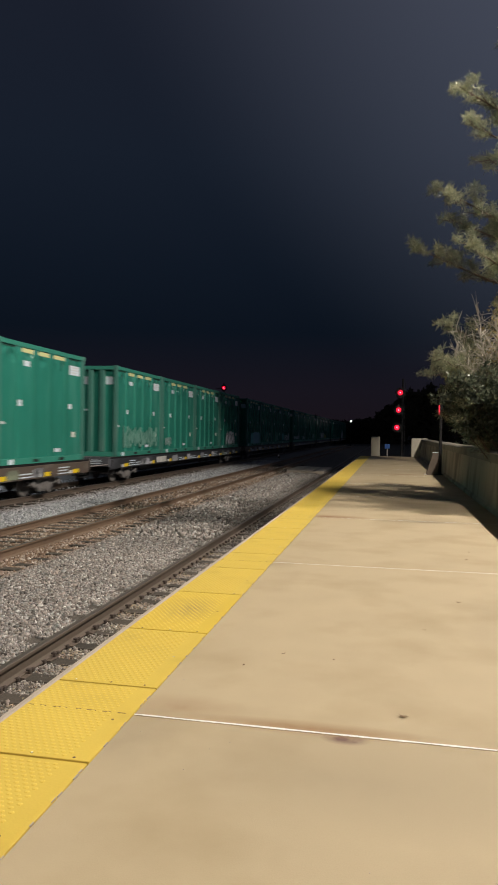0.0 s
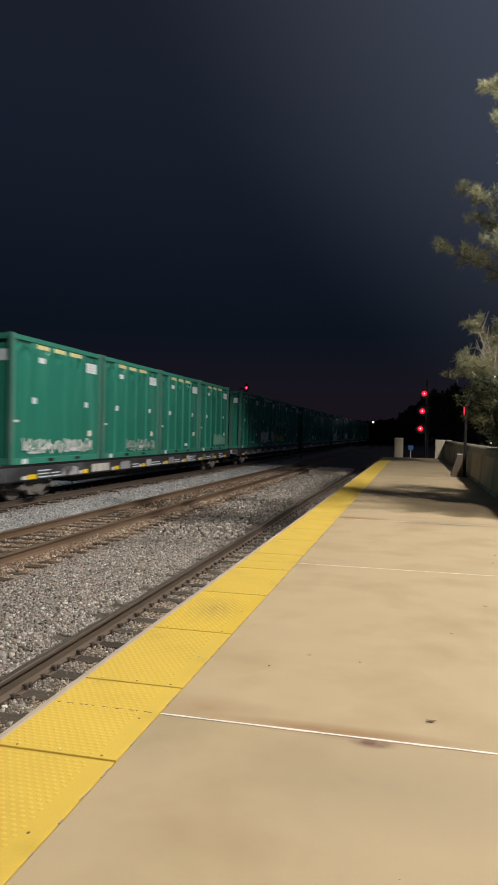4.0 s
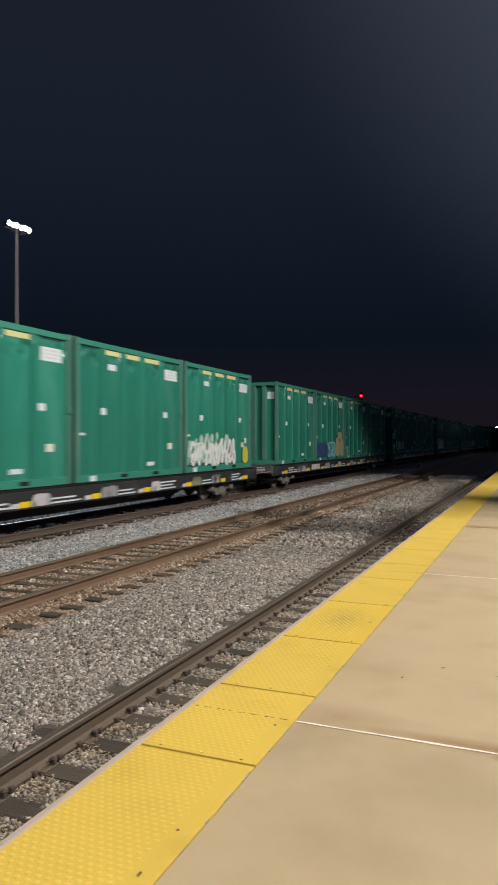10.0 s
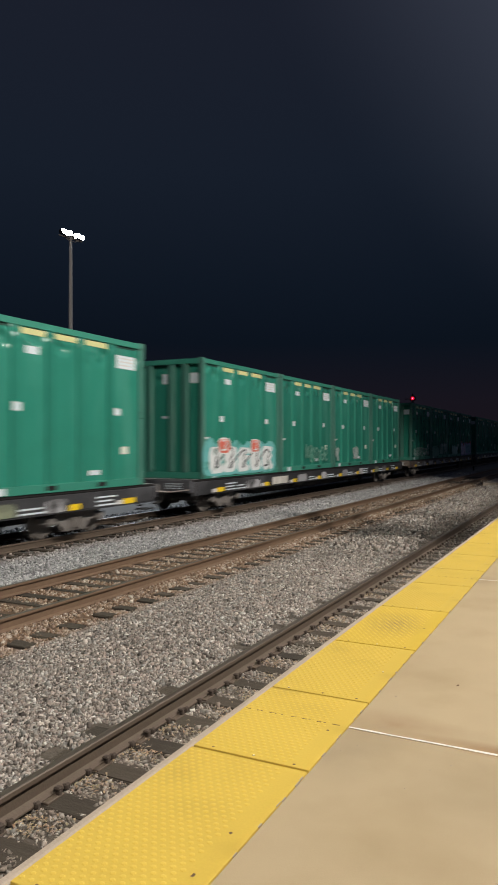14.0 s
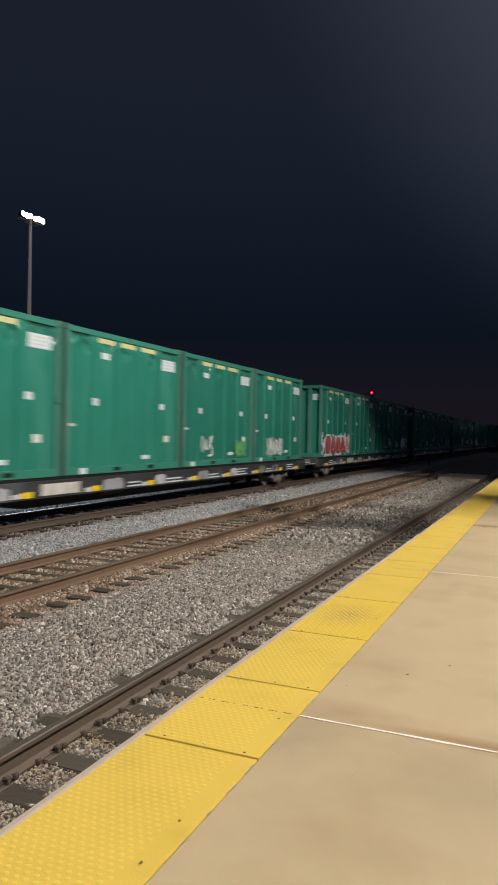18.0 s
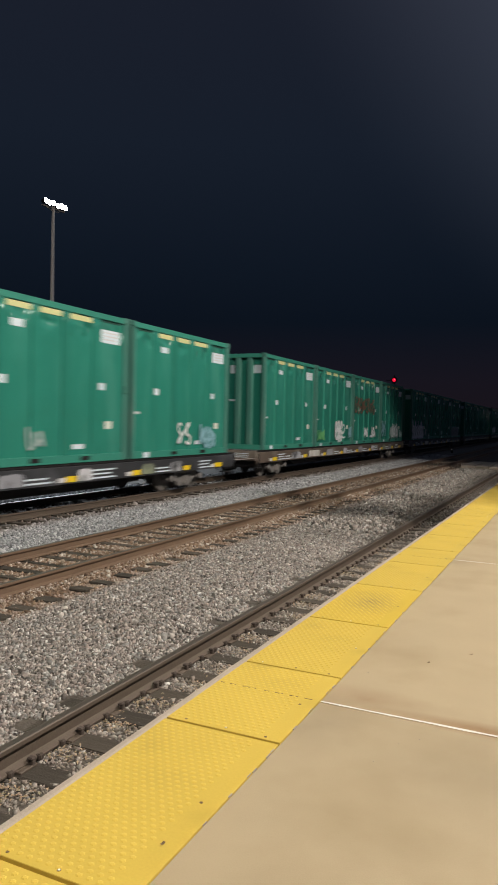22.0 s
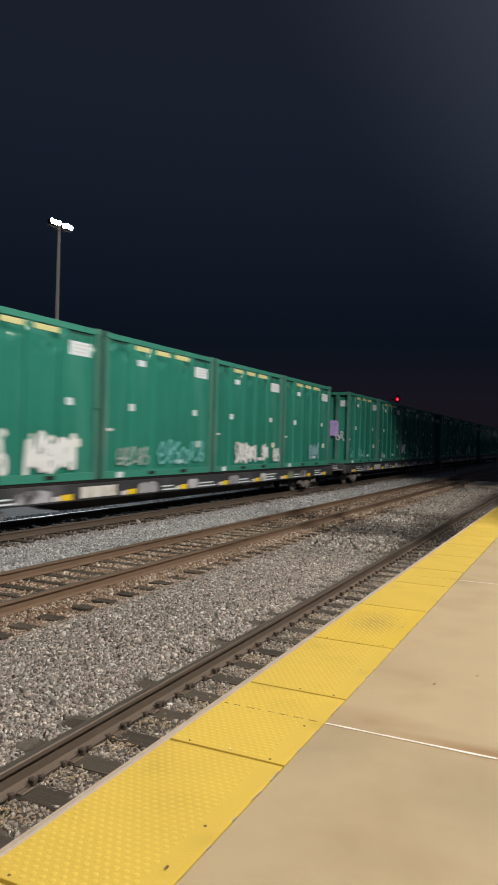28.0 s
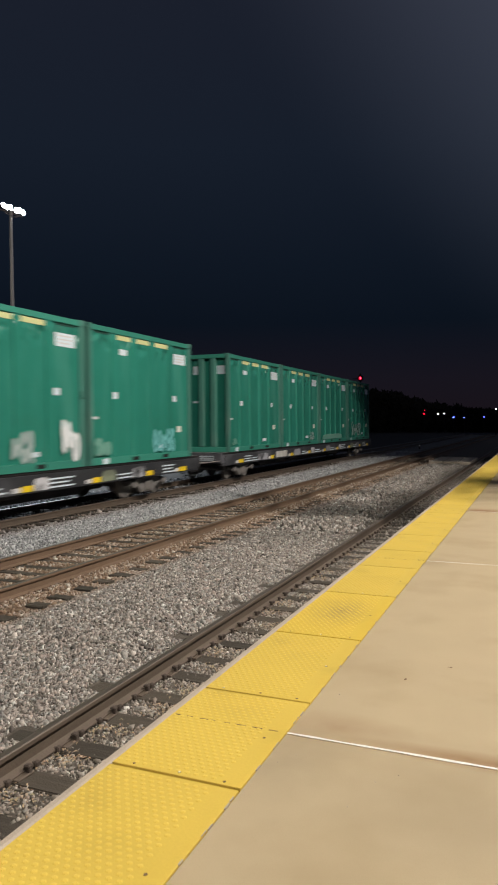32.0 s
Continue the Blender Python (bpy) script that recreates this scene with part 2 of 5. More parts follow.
M_GREEN = surface("green_paint", (0.029, 0.222, 0.165), 0.25, 0, 0.17, 1.1, 30, 0.05, (1, 1.6, 0.25), (0.075, 0.300, 0.235), 0.10, (0.52, 0.80), 0.5)
# dented sheet: shallow buckles all over, and a leaning crease under the top rail
gn, gl = M_GREEN.node_tree.nodes, M_GREEN.node_tree.links
dent, buckle, press = gn.new("ShaderNodeTexNoise"), gn.new("ShaderNodeTexNoise"), gn.new("ShaderNodeBump")
high, lean, total, soft, zpart = gn.new("ShaderNodeMapRange"), gn.new("ShaderNodeMath"), gn.new("ShaderNodeMath"), gn.new("ShaderNodeMapRange"), gn.new("ShaderNodeSeparateXYZ")
dent.inputs["Scale"].default_value, dent.inputs["Detail"].default_value = 1.4, 1
buckle.inputs["Scale"].default_value, buckle.inputs["Detail"].default_value = 2.3, 1
high.interpolation_type = "SMOOTHSTEP"
for k, v in enumerate((2.90, 3.42, 0.0, -1.0), 1):
    high.inputs[k].default_value = v
for k, v in enumerate((0.44, 0.66, 0.0, 1.0), 1):
    soft.inputs[k].default_value = v
press.inputs["Strength"].default_value, press.inputs["Distance"].default_value = 1.0, 0.085
lean.operation, total.operation, total.inputs[1].default_value = "MULTIPLY", "MULTIPLY_ADD", 0.75
gl.new(gn["Texture Coordinate"].outputs["Object"], dent.inputs[0])
gl.new(gn["Texture Coordinate"].outputs["Object"], buckle.inputs[0])
gl.new(gn["Texture Coordinate"].outputs["Object"], zpart.inputs[0])
gl.new(zpart.outputs["Z"], high.inputs[0])
gl.new(buckle.outputs[0], soft.inputs[0])
gl.new(high.outputs[0], lean.inputs[0])
gl.new(soft.outputs[0], lean.inputs[1])
gl.new(dent.outputs[0], total.inputs[0])
gl.new(lean.outputs[0], total.inputs[2])
gl.new(total.outputs[0], press.inputs["Height"])
gl.new(press.outputs[0], gn["Bump"].inputs["Normal"])
M_GREENRIB = surface("green_paint_worn", (0.042, 0.250, 0.185), 0.45, 0, 0.14, 3.0, 40, 0.08, (1, 1, 0.3), (0.09, 0.22, 0.165), 0.08, (0.60, 0.80), 0.5)
M_POST = surface("post_green_worn", (0.056, 0.195, 0.155), 0.55, 0, 0.20, 3.0, 40, 0.08, (1, 1, 0.3), (0.12, 0.225, 0.19), 0.10, (0.50, 0.74))
M_DECKPLATE = surface("deck_plate_grey", (0.22, 0.225, 0.225), 0.6, 0.2, 0.3, 3, 40, 0.15, (1, 1, 1), (0.10, 0.10, 0.10), 0.1, (0.5, 0.7))
M_SLOT = surface("slot_shadow_green", (0.010, 0.060, 0.045), 0.7, 0, 0.3, 4, 40, 0.1)
M_SIGN = surface("white_decal", (0.70, 0.79, 0.85), 0.5, 0, 0.05, 4, 60, 0.0)
M_PANEL = surface("dirty_white_panel", (0.66, 0.64, 0.60), 0.6, 0, 0.15, 3, 40, 0.0, (1, 1, 1), (0.40, 0.36, 0.32), 0.05, (0.5, 0.7))
M_CREAM = surface("cream_decal", (0.70, 0.74, 0.66), 0.5, 0, 0.06, 4, 60, 0.0)
M_PALEPRINT = surface("pale_print", (0.66, 0.65, 0.66), 0.6, 0, 0.1, 4, 60, 0.0)
M_PRINT = surface("decal_print", (0.64, 0.66, 0.68), 0.6, 0, 0.1, 4, 60, 0.0)
M_STRIP = surface("yellow_decal", (0.66, 0.665, 0.33), 0.45, 0, 0.14, 5, 60, 0.0)
M_REFLECT = surface("yellow_reflector", (0.86, 0.60, 0.02), 0.35, 0, 0.05, 5, 60, 0.0)
M_SILL = surface("car_black_paint", (0.034, 0.035, 0.040), 0.6, 0, 0.45, 1.6, 40, 0.2, (1, 0.8, 1), (0.105, 0.106, 0.120), 0.25, (0.52, 0.72))
M_SILLRUST = surface("car_brown_paint", (0.115, 0.085, 0.067), 0.75, 0, 0.35, 1.3, 40, 0.25, (1, 0.8, 1), (0.27, 0.235, 0.20), 0.15, (0.54, 0.70))
M_TRUCK = surface("truck_cast_iron", (0.185, 0.172, 0.165), 0.8, 0.1, 0.4, 6, 50, 0.3)
M_WHEEL = surface("wheel_steel", (0.20, 0.183, 0.172), 0.6, 0.2, 0.35, 6, 50, 0.15)
M_BLACK = surface("black_steel", (0.022, 0.020, 0.021), 0.55, 0.3, 0.3, 4, 50, 0.1)
M_POLE = surface("galvanised_steel", (0.52, 0.46, 0.43), 0.55, 0.2, 0.2, 3, 50, 0.1)
# mast steel made paler, standing for lamp light on the pole
M_MASTLIT = surface("lit_mast_steel", (0.80, 0.75, 0.73), 0.5, 0, 0.10, 3, 50, 0.05)
M_BARK = surface("pine_bark", (0.15, 0.105, 0.075), 0.95, 0, 0.45, 8, 40, 0.8, (2, 2, 0.4))
M_TWIG = surface("bare_twigs", (0.62, 0.55, 0.47), 0.85, 0, 0.3, 8, 40, 0.2)
M_BLUE = surface("blue_sign_face", (0.03, 0.12, 0.42), 0.5, 0, 0.1, 4, 40, 0)
M_WOODS = surface("far_woods", (0.020, 0.020, 0.016), 1.0, 0, 0.4, 0.5, 3, 0)
M_DEBRIS = surface("dry_leaf", (0.16, 0.10, 0.05), 0.9, 0, 0.3, 20, 90, 0.2)
M_LITTER = stones("dry_litter", [(0.46, 0.27, 0.17), (0.62, 0.48, 0.30), (0.34, 0.22, 0.13), (0.72, 0.56, 0.40), (0.40, 0.36, 0.20), (0.56, 0.36, 0.24)])
M_SCUFF = surface("scuffed_yellow", (0.575, 0.398, 0.050), 0.65, 0, 0.12, 2.5, 60, 0.06, (1, 1, 1), (0.50, 0.33, 0.06), 0.05, (0.56, 0.80), 0.4)
stain(M_SCUFF, 0.30, 0.68, 0.30, 0.50, (0.20, 0.14, 0.07), 0.48)
G_RED = glow("red_signal_lens", (1.0, 0.010, 0.045), 1.2)
G_REDCORE = glow("red_signal_core", (1.0, 0.16, 0.24), 9)
G_REDDIM = glow("red_marker_lens", (1.0, 0.04, 0.08), 0.7)
G_WHITE = glow("white_lamp_lens", (1.0, 0.98, 0.94), 30)
G_MAST = glow("mast_lamp_lens", (0.93, 0.96, 1.0), 60)
G_BLUE = glow("blue_lamp_lens", (0.10, 0.12, 1.0), 10)

# ---- mesh helpers ----


def mesh_of(name, bm, material, smooth=False):
    me = bpy.data.meshes.new(name)
    bm.normal_update()
    bm.to_mesh(me)
    bm.free()
    me.materials.append(material)
    if smooth:
        me.polygons.foreach_set("use_smooth", [True] * len(me.polygons))
    return me


def part(name, bm, material, parent, label="", at=None):
    """Links a bmesh, or a finished mesh, as one object under a thing or part."""
    me = bm if isinstance(bm, bpy.types.Mesh) else mesh_of(name, bm, material)
    ob = new(name, me)
    ob.parent = parent
    if at is not None:
        ob.matrix_basis = at
    if label:
        ob["label"] = label
    return ob


def thing(name, label, category, group="", kind="", at=None):
    ob = new(name)
    ob.empty_display_size = 0.3
    if at is not None:
        ob.matrix_basis = at
    return tagged(ob, label, category, group, kind)


def box(x0, x1, y0, y1, z0, z1, bevel=0.0, bm=None):
    """An upright block with softened edges."""
    own = bmesh.new()
    vs = [own.verts.new((x, y, z)) for z in (z0, z1) for y in (y0, y1) for x in (x0, x1)]
    for f in ((0, 2, 3, 1), (4, 5, 7, 6), (0, 1, 5, 4), (2, 6, 7, 3), (0, 4, 6, 2), (1, 3, 7, 5)):
        own.faces.new([vs[k] for k in f])
    if bevel:
        bmesh.ops.bevel(own, geom=own.edges[:], offset=bevel, segments=1, affect="EDGES")
    if bm is None:
        return own
    merge(bm, own)
    return bm


def merge(bm, other):
    table = {v: bm.verts.new(v.co) for v in other.verts}
    for f in other.faces:
        bm.faces.new([table[v] for v in f.verts])
    other.free()
    return bm


def prism(points, y0, y1, bm=None):
    """A profile of (x, z) points drawn out along y."""
    bm = bm or bmesh.new()
    a = [bm.verts.new((x, y0, z)) for x, z in points]
    b = [bm.verts.new((x, y1, z)) for x, z in points]
    k = len(points)
    for i in range(k):
        bm.faces.new((a[i], a[(i + 1) % k], b[(i + 1) % k], b[i]))
    bm.faces.new(a[::-1])
    bm.faces.new(b)
    return bm


def tube(path, radii, sides=8, bm=None):
    """A round bar through the points of path, with a radius at each."""
    bm = bm or bmesh.new()
    rings = []
    for i, p in enumerate(path):
        p = Vector(p)
        d = (Vector(path[min(i + 1, len(path) - 1)]) - Vector(path[max(i - 1, 0)])).normalized()
        u = d.orthogonal().normalized()
        w = d.cross(u)
        rings.append([bm.verts.new(p + (u * math.cos(a) + w * math.sin(a)) * radii[i]) for a in (2 * math.pi * k / sides for k in range(sides))])
    for r, s in zip(rings, rings[1:]):
        for k in range(sides):
            bm.faces.new((r[k], r[(k + 1) % sides], s[(k + 1) % sides], s[k]))
    bm.faces.new(rings[0][::-1])
    bm.faces.new(rings[-1])
    return bm


def disc_x(x0, x1, y, z, r0, r1, sides=20, bm=None):
    """A round plate whose axle lies along x."""
    return tube([(x0, y, z), (x0 + (x1 - x0) * 0.2, y, z), (x1 - (x1 - x0) * 0.2, y, z), (x1, y, z)], [r0 * 0.96, r0, r1, r1 * 0.95], sides, bm)


def raw_mesh(name, verts, faces, material):
    """A large mesh from arrays of corners and triangles."""
    me = bpy.data.meshes.new(name)
    me.vertices.add(len(verts))
    me.vertices.foreach_set("co", np.ascontiguousarray(verts, dtype=np.float32).ravel())
    me.loops.add(faces.size)
    me.loops.foreach_set("vertex_index", np.ascontiguousarray(faces, dtype=np.int32).ravel())
    me.polygons.add(len(faces))
    me.polygons.foreach_set("loop_start", np.arange(0, faces.size, 3, dtype=np.int32))
    me.update(calc_edges=True)
    me.materials.append(material)
    return me


# ---- ground, ballast and tracks ----
FAR = 900.0
bm = bmesh.new()
vs = [bm.verts.new(p) for p in ((-FAR, -FAR, -1.12), (FAR, -FAR, -1.12), (FAR, FAR, -1.12), (-FAR, FAR, -1.12))]
bm.faces.new(vs)
tagged(new("ground", mesh_of("ground", bm, M_GROUND)), "dark bare earth stretching away beside the railway", "ground", kind="structure")

Y0, Y1 = -40.0, 140.0     # stretch of line that is laid with ballast
NEAR_RAIL = -1.58
TRACK2 = (-5.02, -6.525)
TRACK3 = (TRAIN_X + 0.7525, TRAIN_X - 0.7525)
bed = [(-14.2, -1.118), (-12.6, -0.94), (-8.9, -0.94), (-8.2, -0.95), (-7.7, -0.93), (-7.2, -0.925), (-4.95, -0.915), (-4.88, -0.893), (-4.66, -0.891), (-4.57, -0.94), (-4.25, -0.940), (-4.05, -0.89), (-3.4, -0.855), (-2.4, -0.858), (-2.05, -0.900), (-1.75, -0.912), (-1.6, -0.921), (-0.10, -0.924), (-0.10, -1.118)]


def bed_height(x):
    return np.interp(x, [p[0] for p in bed], [p[1] for p in bed])


tagged(new("ballast_bed", mesh_of("ballast_bed", prism([p for p in bed if p[0] > -7.75] + [(-7.75, -1.118)], Y0, Y1), M_BALLAST)), "brown crushed-stone ballast bed under the nearer rails", "ballast", kind="structure")
tagged(new("ballast_bed", mesh_of("ballast_bed", prism([p for p in bed if p[0] < -7.65] + [(-7.7, -0.93), (-7.7, -1.118)], Y0, Y1), M_BALLASTGREY)), "pale grey crushed-stone ballast bed under the freight line", "ballast", kind="structure")

CUBE = np.array([(x, y, z) for z in (-0.62, 0.62) for y in (-0.7, 0.7) for x in (-0.7, 0.7)])
CUBE_F = np.array([(0, 2, 3), (0, 3, 1), (4, 5, 7), (4, 7, 6), (0, 1, 5), (0, 5, 4), (2, 6, 7), (2, 7, 3), (0, 4, 6), (0, 6, 2), (1, 3, 7), (1, 7, 5)])
OCT = np.array([(1, 0, 0), (0, 1, 0), (-1, 0, 0), (0, -1, 0), (0, 0, 1), (0, 0, -1)], float)
OCT_F = np.array([(0, 1, 4), (1, 2, 4), (2, 3, 4), (3, 0, 4), (1, 0, 5), (2, 1, 5), (3, 2, 5), (0, 3, 5)])


def scatter(name, x0, x1, y0, y1, count, size, material, label, base=CUBE, faces=CUBE_F, lift=0.25, seed=1, skip=None):
    """Broken stones strewn over the bed, joined into one object."""
    rng = np.random.default_rng(seed)
    x, y = rng.uniform(x0, x1, count), rng.uniform(y0, y1, count)
    if skip is not None:
        keep = ~skip(x, y)
        x, y = x[keep], y[keep]
        count = len(x)
    r = size * rng.lognormal(0, 0.24, count)
    shape = (base[None] + rng.uniform(-0.62, 0.62, (count, len(base), 3))) * (r[:, None, None] * rng.uniform(0.42, 1.42, (count, 1, 3)))
    a, b = rng.uniform(0, 6.28, count), rng.normal(0, 0.9, count)
    ca, sa, cb, sb = np.cos(a)[:, None], np.sin(a)[:, None], np.cos(b)[:, None], np.sin(b)[:, None]
    px, py, pz = shape[..., 0], shape[..., 1] * cb - shape[..., 2] * sb, shape[..., 1] * sb + shape[..., 2] * cb
    pts = np.stack([px * ca - py * sa + x[:, None], px * sa + py * ca + y[:, None], pz + (bed_height(x) + r * lift)[:, None]], -1)
    tri = (faces[None] + (np.arange(count) * len(base))[:, None, None]).reshape(-1, 3)
    ob = new(name, raw_mesh(name, pts.reshape(-1, 3), tri, material))
    return tagged(ob, label, "gravel", kind="stuff")


TIE = 0.53


def on_tie(x, y):
    k = np.abs((y / TIE + 0.5) % 1 - 0.5) * TIE < np.where(x > -1.62, 0.075 + 0.03 * np.sin(np.round(y / TIE) * 4.1 + x * 5), 0.12)
    bare = np.sin(np.round(y / TIE) * 2.4) > -0.2
    return k & (((x < -5.0) & (x > -7.15)) | ((x > -4.60) & (x < -4.24)) | (x > -1.62) | ((x > -2.06) & (x < -1.6) & bare) | ((x > -12.0) & (x < -9.2)))


LOOSE = "loose brown and grey crushed stones between the rails"
BESIDE = "loose crushed stones between the timber ties beside the platform"
RUSTSTAINED = "rust-stained crushed stones inside the middle track"
PALE = "pale grey crushed stones beside the freight line"
scatter("ballast_stones", -4.5, -1.7, 1.5, 6.5, 44000, 0.0146, M_STONES, LOOSE, seed=3, skip=on_tie)
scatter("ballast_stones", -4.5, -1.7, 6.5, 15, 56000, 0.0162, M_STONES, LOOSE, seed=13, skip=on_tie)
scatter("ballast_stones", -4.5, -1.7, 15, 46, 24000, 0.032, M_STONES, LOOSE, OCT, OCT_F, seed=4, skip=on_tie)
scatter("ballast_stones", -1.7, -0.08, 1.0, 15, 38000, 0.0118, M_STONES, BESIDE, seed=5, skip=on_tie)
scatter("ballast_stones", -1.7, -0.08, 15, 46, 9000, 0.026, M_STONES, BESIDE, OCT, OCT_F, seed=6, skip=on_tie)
scatter("ballast_stones", -7.2, -4.2, 4.0, 20, 52000, 0.0178, M_STONESRUST, RUSTSTAINED, seed=7, skip=on_tie)
scatter("ballast_stones", -7.2, -4.2, 20, 48, 18000, 0.030, M_STONESRUST, RUSTSTAINED, OCT, OCT_F, seed=8, skip=on_tie)
scatter("ballast_stones", -9.3, -7.1, 6.0, 24, 42000, 0.0205, M_STONESGREY, PALE, seed=9)
scatter("ballast_stones", -9.3, -7.1, 24, 60, 18000, 0.034, M_STONESGREY, PALE, OCT, OCT_F, seed=10)
scatter("ballast_stones", -14.0, -9.3, 6.0, 60, 30000, 0.034, M_STONESGREY, "pale grey crushed stones under and beyond the freight line", OCT, OCT_F, seed=11, skip=on_tie)



def litter(count, seed):
    """Curled dry leaves that lie in drifts against the rail and between the ties."""
    rng = np.random.default_rng(seed)
    heap = rng.integers(0, 24, count)
    hy = np.arange(24) * TIE + TIE * 2.5 + rng.uniform(-0.06, 0.06, 24)
    hx = rng.choice([-1.38, -1.15, -0.75], 24, p=[0.6, 0.25, 0.15])
    x, y = np.clip(hx[heap] + rng.normal(0, 0.11, count), -1.48, -0.2), hy[heap] + rng.normal(0, 0.075, count)
    r, a, bend = rng.uniform(0.010, 0.024, count), rng.uniform(0, 6.28, count), rng.uniform(0.2, 0.7, count)
    leaf = np.array([(-1, 0, 0), (0, -0.42, 1), (0, 0.42, 1), (1, 0, 0)])[None] * np.stack([r, r, r * bend], -1)[:, None]
    ca, sa = np.cos(a)[:, None], np.sin(a)[:, None]
    pts = np.stack([leaf[..., 0] * ca - leaf[..., 1] * sa + x[:, None], leaf[..., 0] * sa + leaf[..., 1] * ca + y[:, None], leaf[..., 2] + (bed_height(x) + rng.uniform(0.008, 0.034, count))[:, None]], -1)
    tri = (np.array([(0, 1, 2), (1, 3, 2)])[None] + (np.arange(count) * 4)[:, None, None]).reshape(-1, 3)
    ob = new("dry_leaves", raw_mesh("dry_leaves", pts.reshape(-1, 3), tri, M_LITTER))
    return tagged(ob, "curled tan dry leaves drifted against the rail between ties", "leaves", kind="stuff")


litter(1700, 21)

RAIL_SHAPE = [(-0.070, -0.172), (0.070, -0.172), (0.070, -0.160), (0.012, -0.140), (0.011, -0.045), (0.036, -0.036), (0.036, -0.006), (0.030, -0.0015), (-0.030, -0.0015), (-0.036, -0.006), (-0.036, -0.036), (-0.011, -0.045), (-0.012, -0.140), (-0.070, -0.160)]


def rail(x, steel, parent):
    ob = part("rail", prism(RAIL_SHAPE, Y0, Y1), steel, parent, at=pose(x, 0, RAIL))
    part("running_surface", prism([(-0.030, -0.001), (0.030, -0.001), (0.028, 0.0012), (-0.028, 0.0012)], Y0, Y1), M_RAILTOP, ob, "worn steel running top")
    return ob


def uneven_tie(x0, x1, seed):
    rng = random.Random(seed)
    bm = box(x0, x1, -0.11, 0.11, -0.17, 0.0, 0.012)
    for v in bm.verts:
        v.co += Vector((rng.uniform(-0.02, 0.02), rng.uniform(-0.008, 0.008), rng.uniform(-0.006, 0.004)))
    return mesh_of("tie", bm, M_TIE)


def plate_mesh():
    return mesh_of("tie_plate", box(-0.10, 0.115, -0.085, 0.085, -0.006, 0.012, 0.004), M_RAILDARK)


def spike_mesh():
    bm = box(-0.018, 0.018, -0.018, 0.018, -0.03, 0.035, 0.006)
    box(-0.035, 0.018, -0.024, 0.024, 0.032, 0.055, 0.008, bm)
    return mesh_of("spike", bm, M_ANCHOR)


def anchor_mesh():
    bm = box(-0.03, 0.050, -0.016, 0.016, -0.02, 0.022, 0.006)
    box(0.03, 0.064, -0.024, 0.024, -0.012, 0.034, 0.010, bm)
    return mesh_of("anchor", bm, M_ANCHOR)


track1 = thing("siding_rail", "single dark steel rail on short timber ties beside the platform", "track", kind="structure")
track2 = thing("track_middle", "rusty unused railway track with weathered timber ties", "track", kind="structure")
track3 = thing("track_freight", "railway track in pale grey ballast that carries the train", "track", kind="structure")
rail(NEAR_RAIL, M_RAILDARK, track1)
for x in TRACK2:
    rail(x, M_RUST, track2)
for x in TRACK3:
    rail(x, M_RAILDARK, track3)

# ---- platform ----
JOINTS = [3.64 + 4.575 * k for k in range(-5, 11)]
platform = thing("platform", "tan concrete station platform with a yellow tactile edge, tree shadows on its far end", "platform", kind="structure")
part("platform_base", box(-0.02, 3.98, -19.0, 49.4, -1.2, -0.115), M_EDGE, platform)
part("edge_nosing", box(-0.052, -0.003, -19.0, 49.4, -0.28, -0.004, 0.012), M_EDGE, platform, "pale worn concrete edge strip")
for a, b in zip(JOINTS, JOINTS[1:]):
    b = min(b, 49.4)
    if a < 49:
        part("slab", box(0.634, 3.96, a + 0.008, b - 0.008, -0.112, 0.0, 0.006), M_SLAB, platform)
        rng = random.Random(int(a * 10))
        bm = bmesh.new()
        n = 26
        ring = []
        for k in range(n + 1):
            x = 0.638 + (3.95 - 0.638) * k / n
            w = rng.uniform(0.006, 0.011) * (1.4 if rng.random() < 0.12 else 1)
            ring.append((bm.verts.new((x, a - w + rng.uniform(-0.002, 0.002), 0.0012)), bm.verts.new((x, a + w, 0.0012))))
        for (p, q), (r, s) in zip(ring, ring[1:]):
            bm.faces.new((p, r, s, q))
        part("joint_filler", bm, M_JOINT, platform, "white sealant joint")
TILES = [-1.9, -0.65, 0.6, 1.83, 3.07, 4.03, 5.2, 6.5, 7.75, 8.75, 9.97] + [9.97 + 1.22 * k for k in range(1, 33)]


def tile_mesh(length, domes):
    """A tactile panel of rows of low truncated domes."""
    bm = box(0.004, 0.630, 0.009, length - 0.009, -0.11, 0.0, 0.002)
    if domes:
        rows, cols = int(length / 0.0335), 12
        for i in range(rows):
            for j in range(cols):
                cx, cy = 0.022 + j * 0.0425 + 0.0212 * (i % 2), 0.03 + (i + 0.5) * (length - 0.06) / rows
                lo = [bm.verts.new((cx + 0.0145 * math.cos(a), cy + 0.0130 * math.sin(a), 0.0)) for a in (k * math.pi / 3 for k in range(6))]
                hi = [bm.verts.new((cx + 0.0080 * math.cos(a), cy + 0.0072 * math.sin(a), 0.0022)) for a in (k * math.pi / 3 for k in range(6))]
                for k in range(6):
                    bm.faces.new((lo[k], lo[(k + 1) % 6], hi[(k + 1) % 6], hi[k])).material_index = 1
                bm.faces.new(hi).material_index = 1
    me = mesh_of("tactile_panel", bm, M_TILEBASE if domes else M_YELLOW)
    me.materials.append(M_YELLOW)
    return me


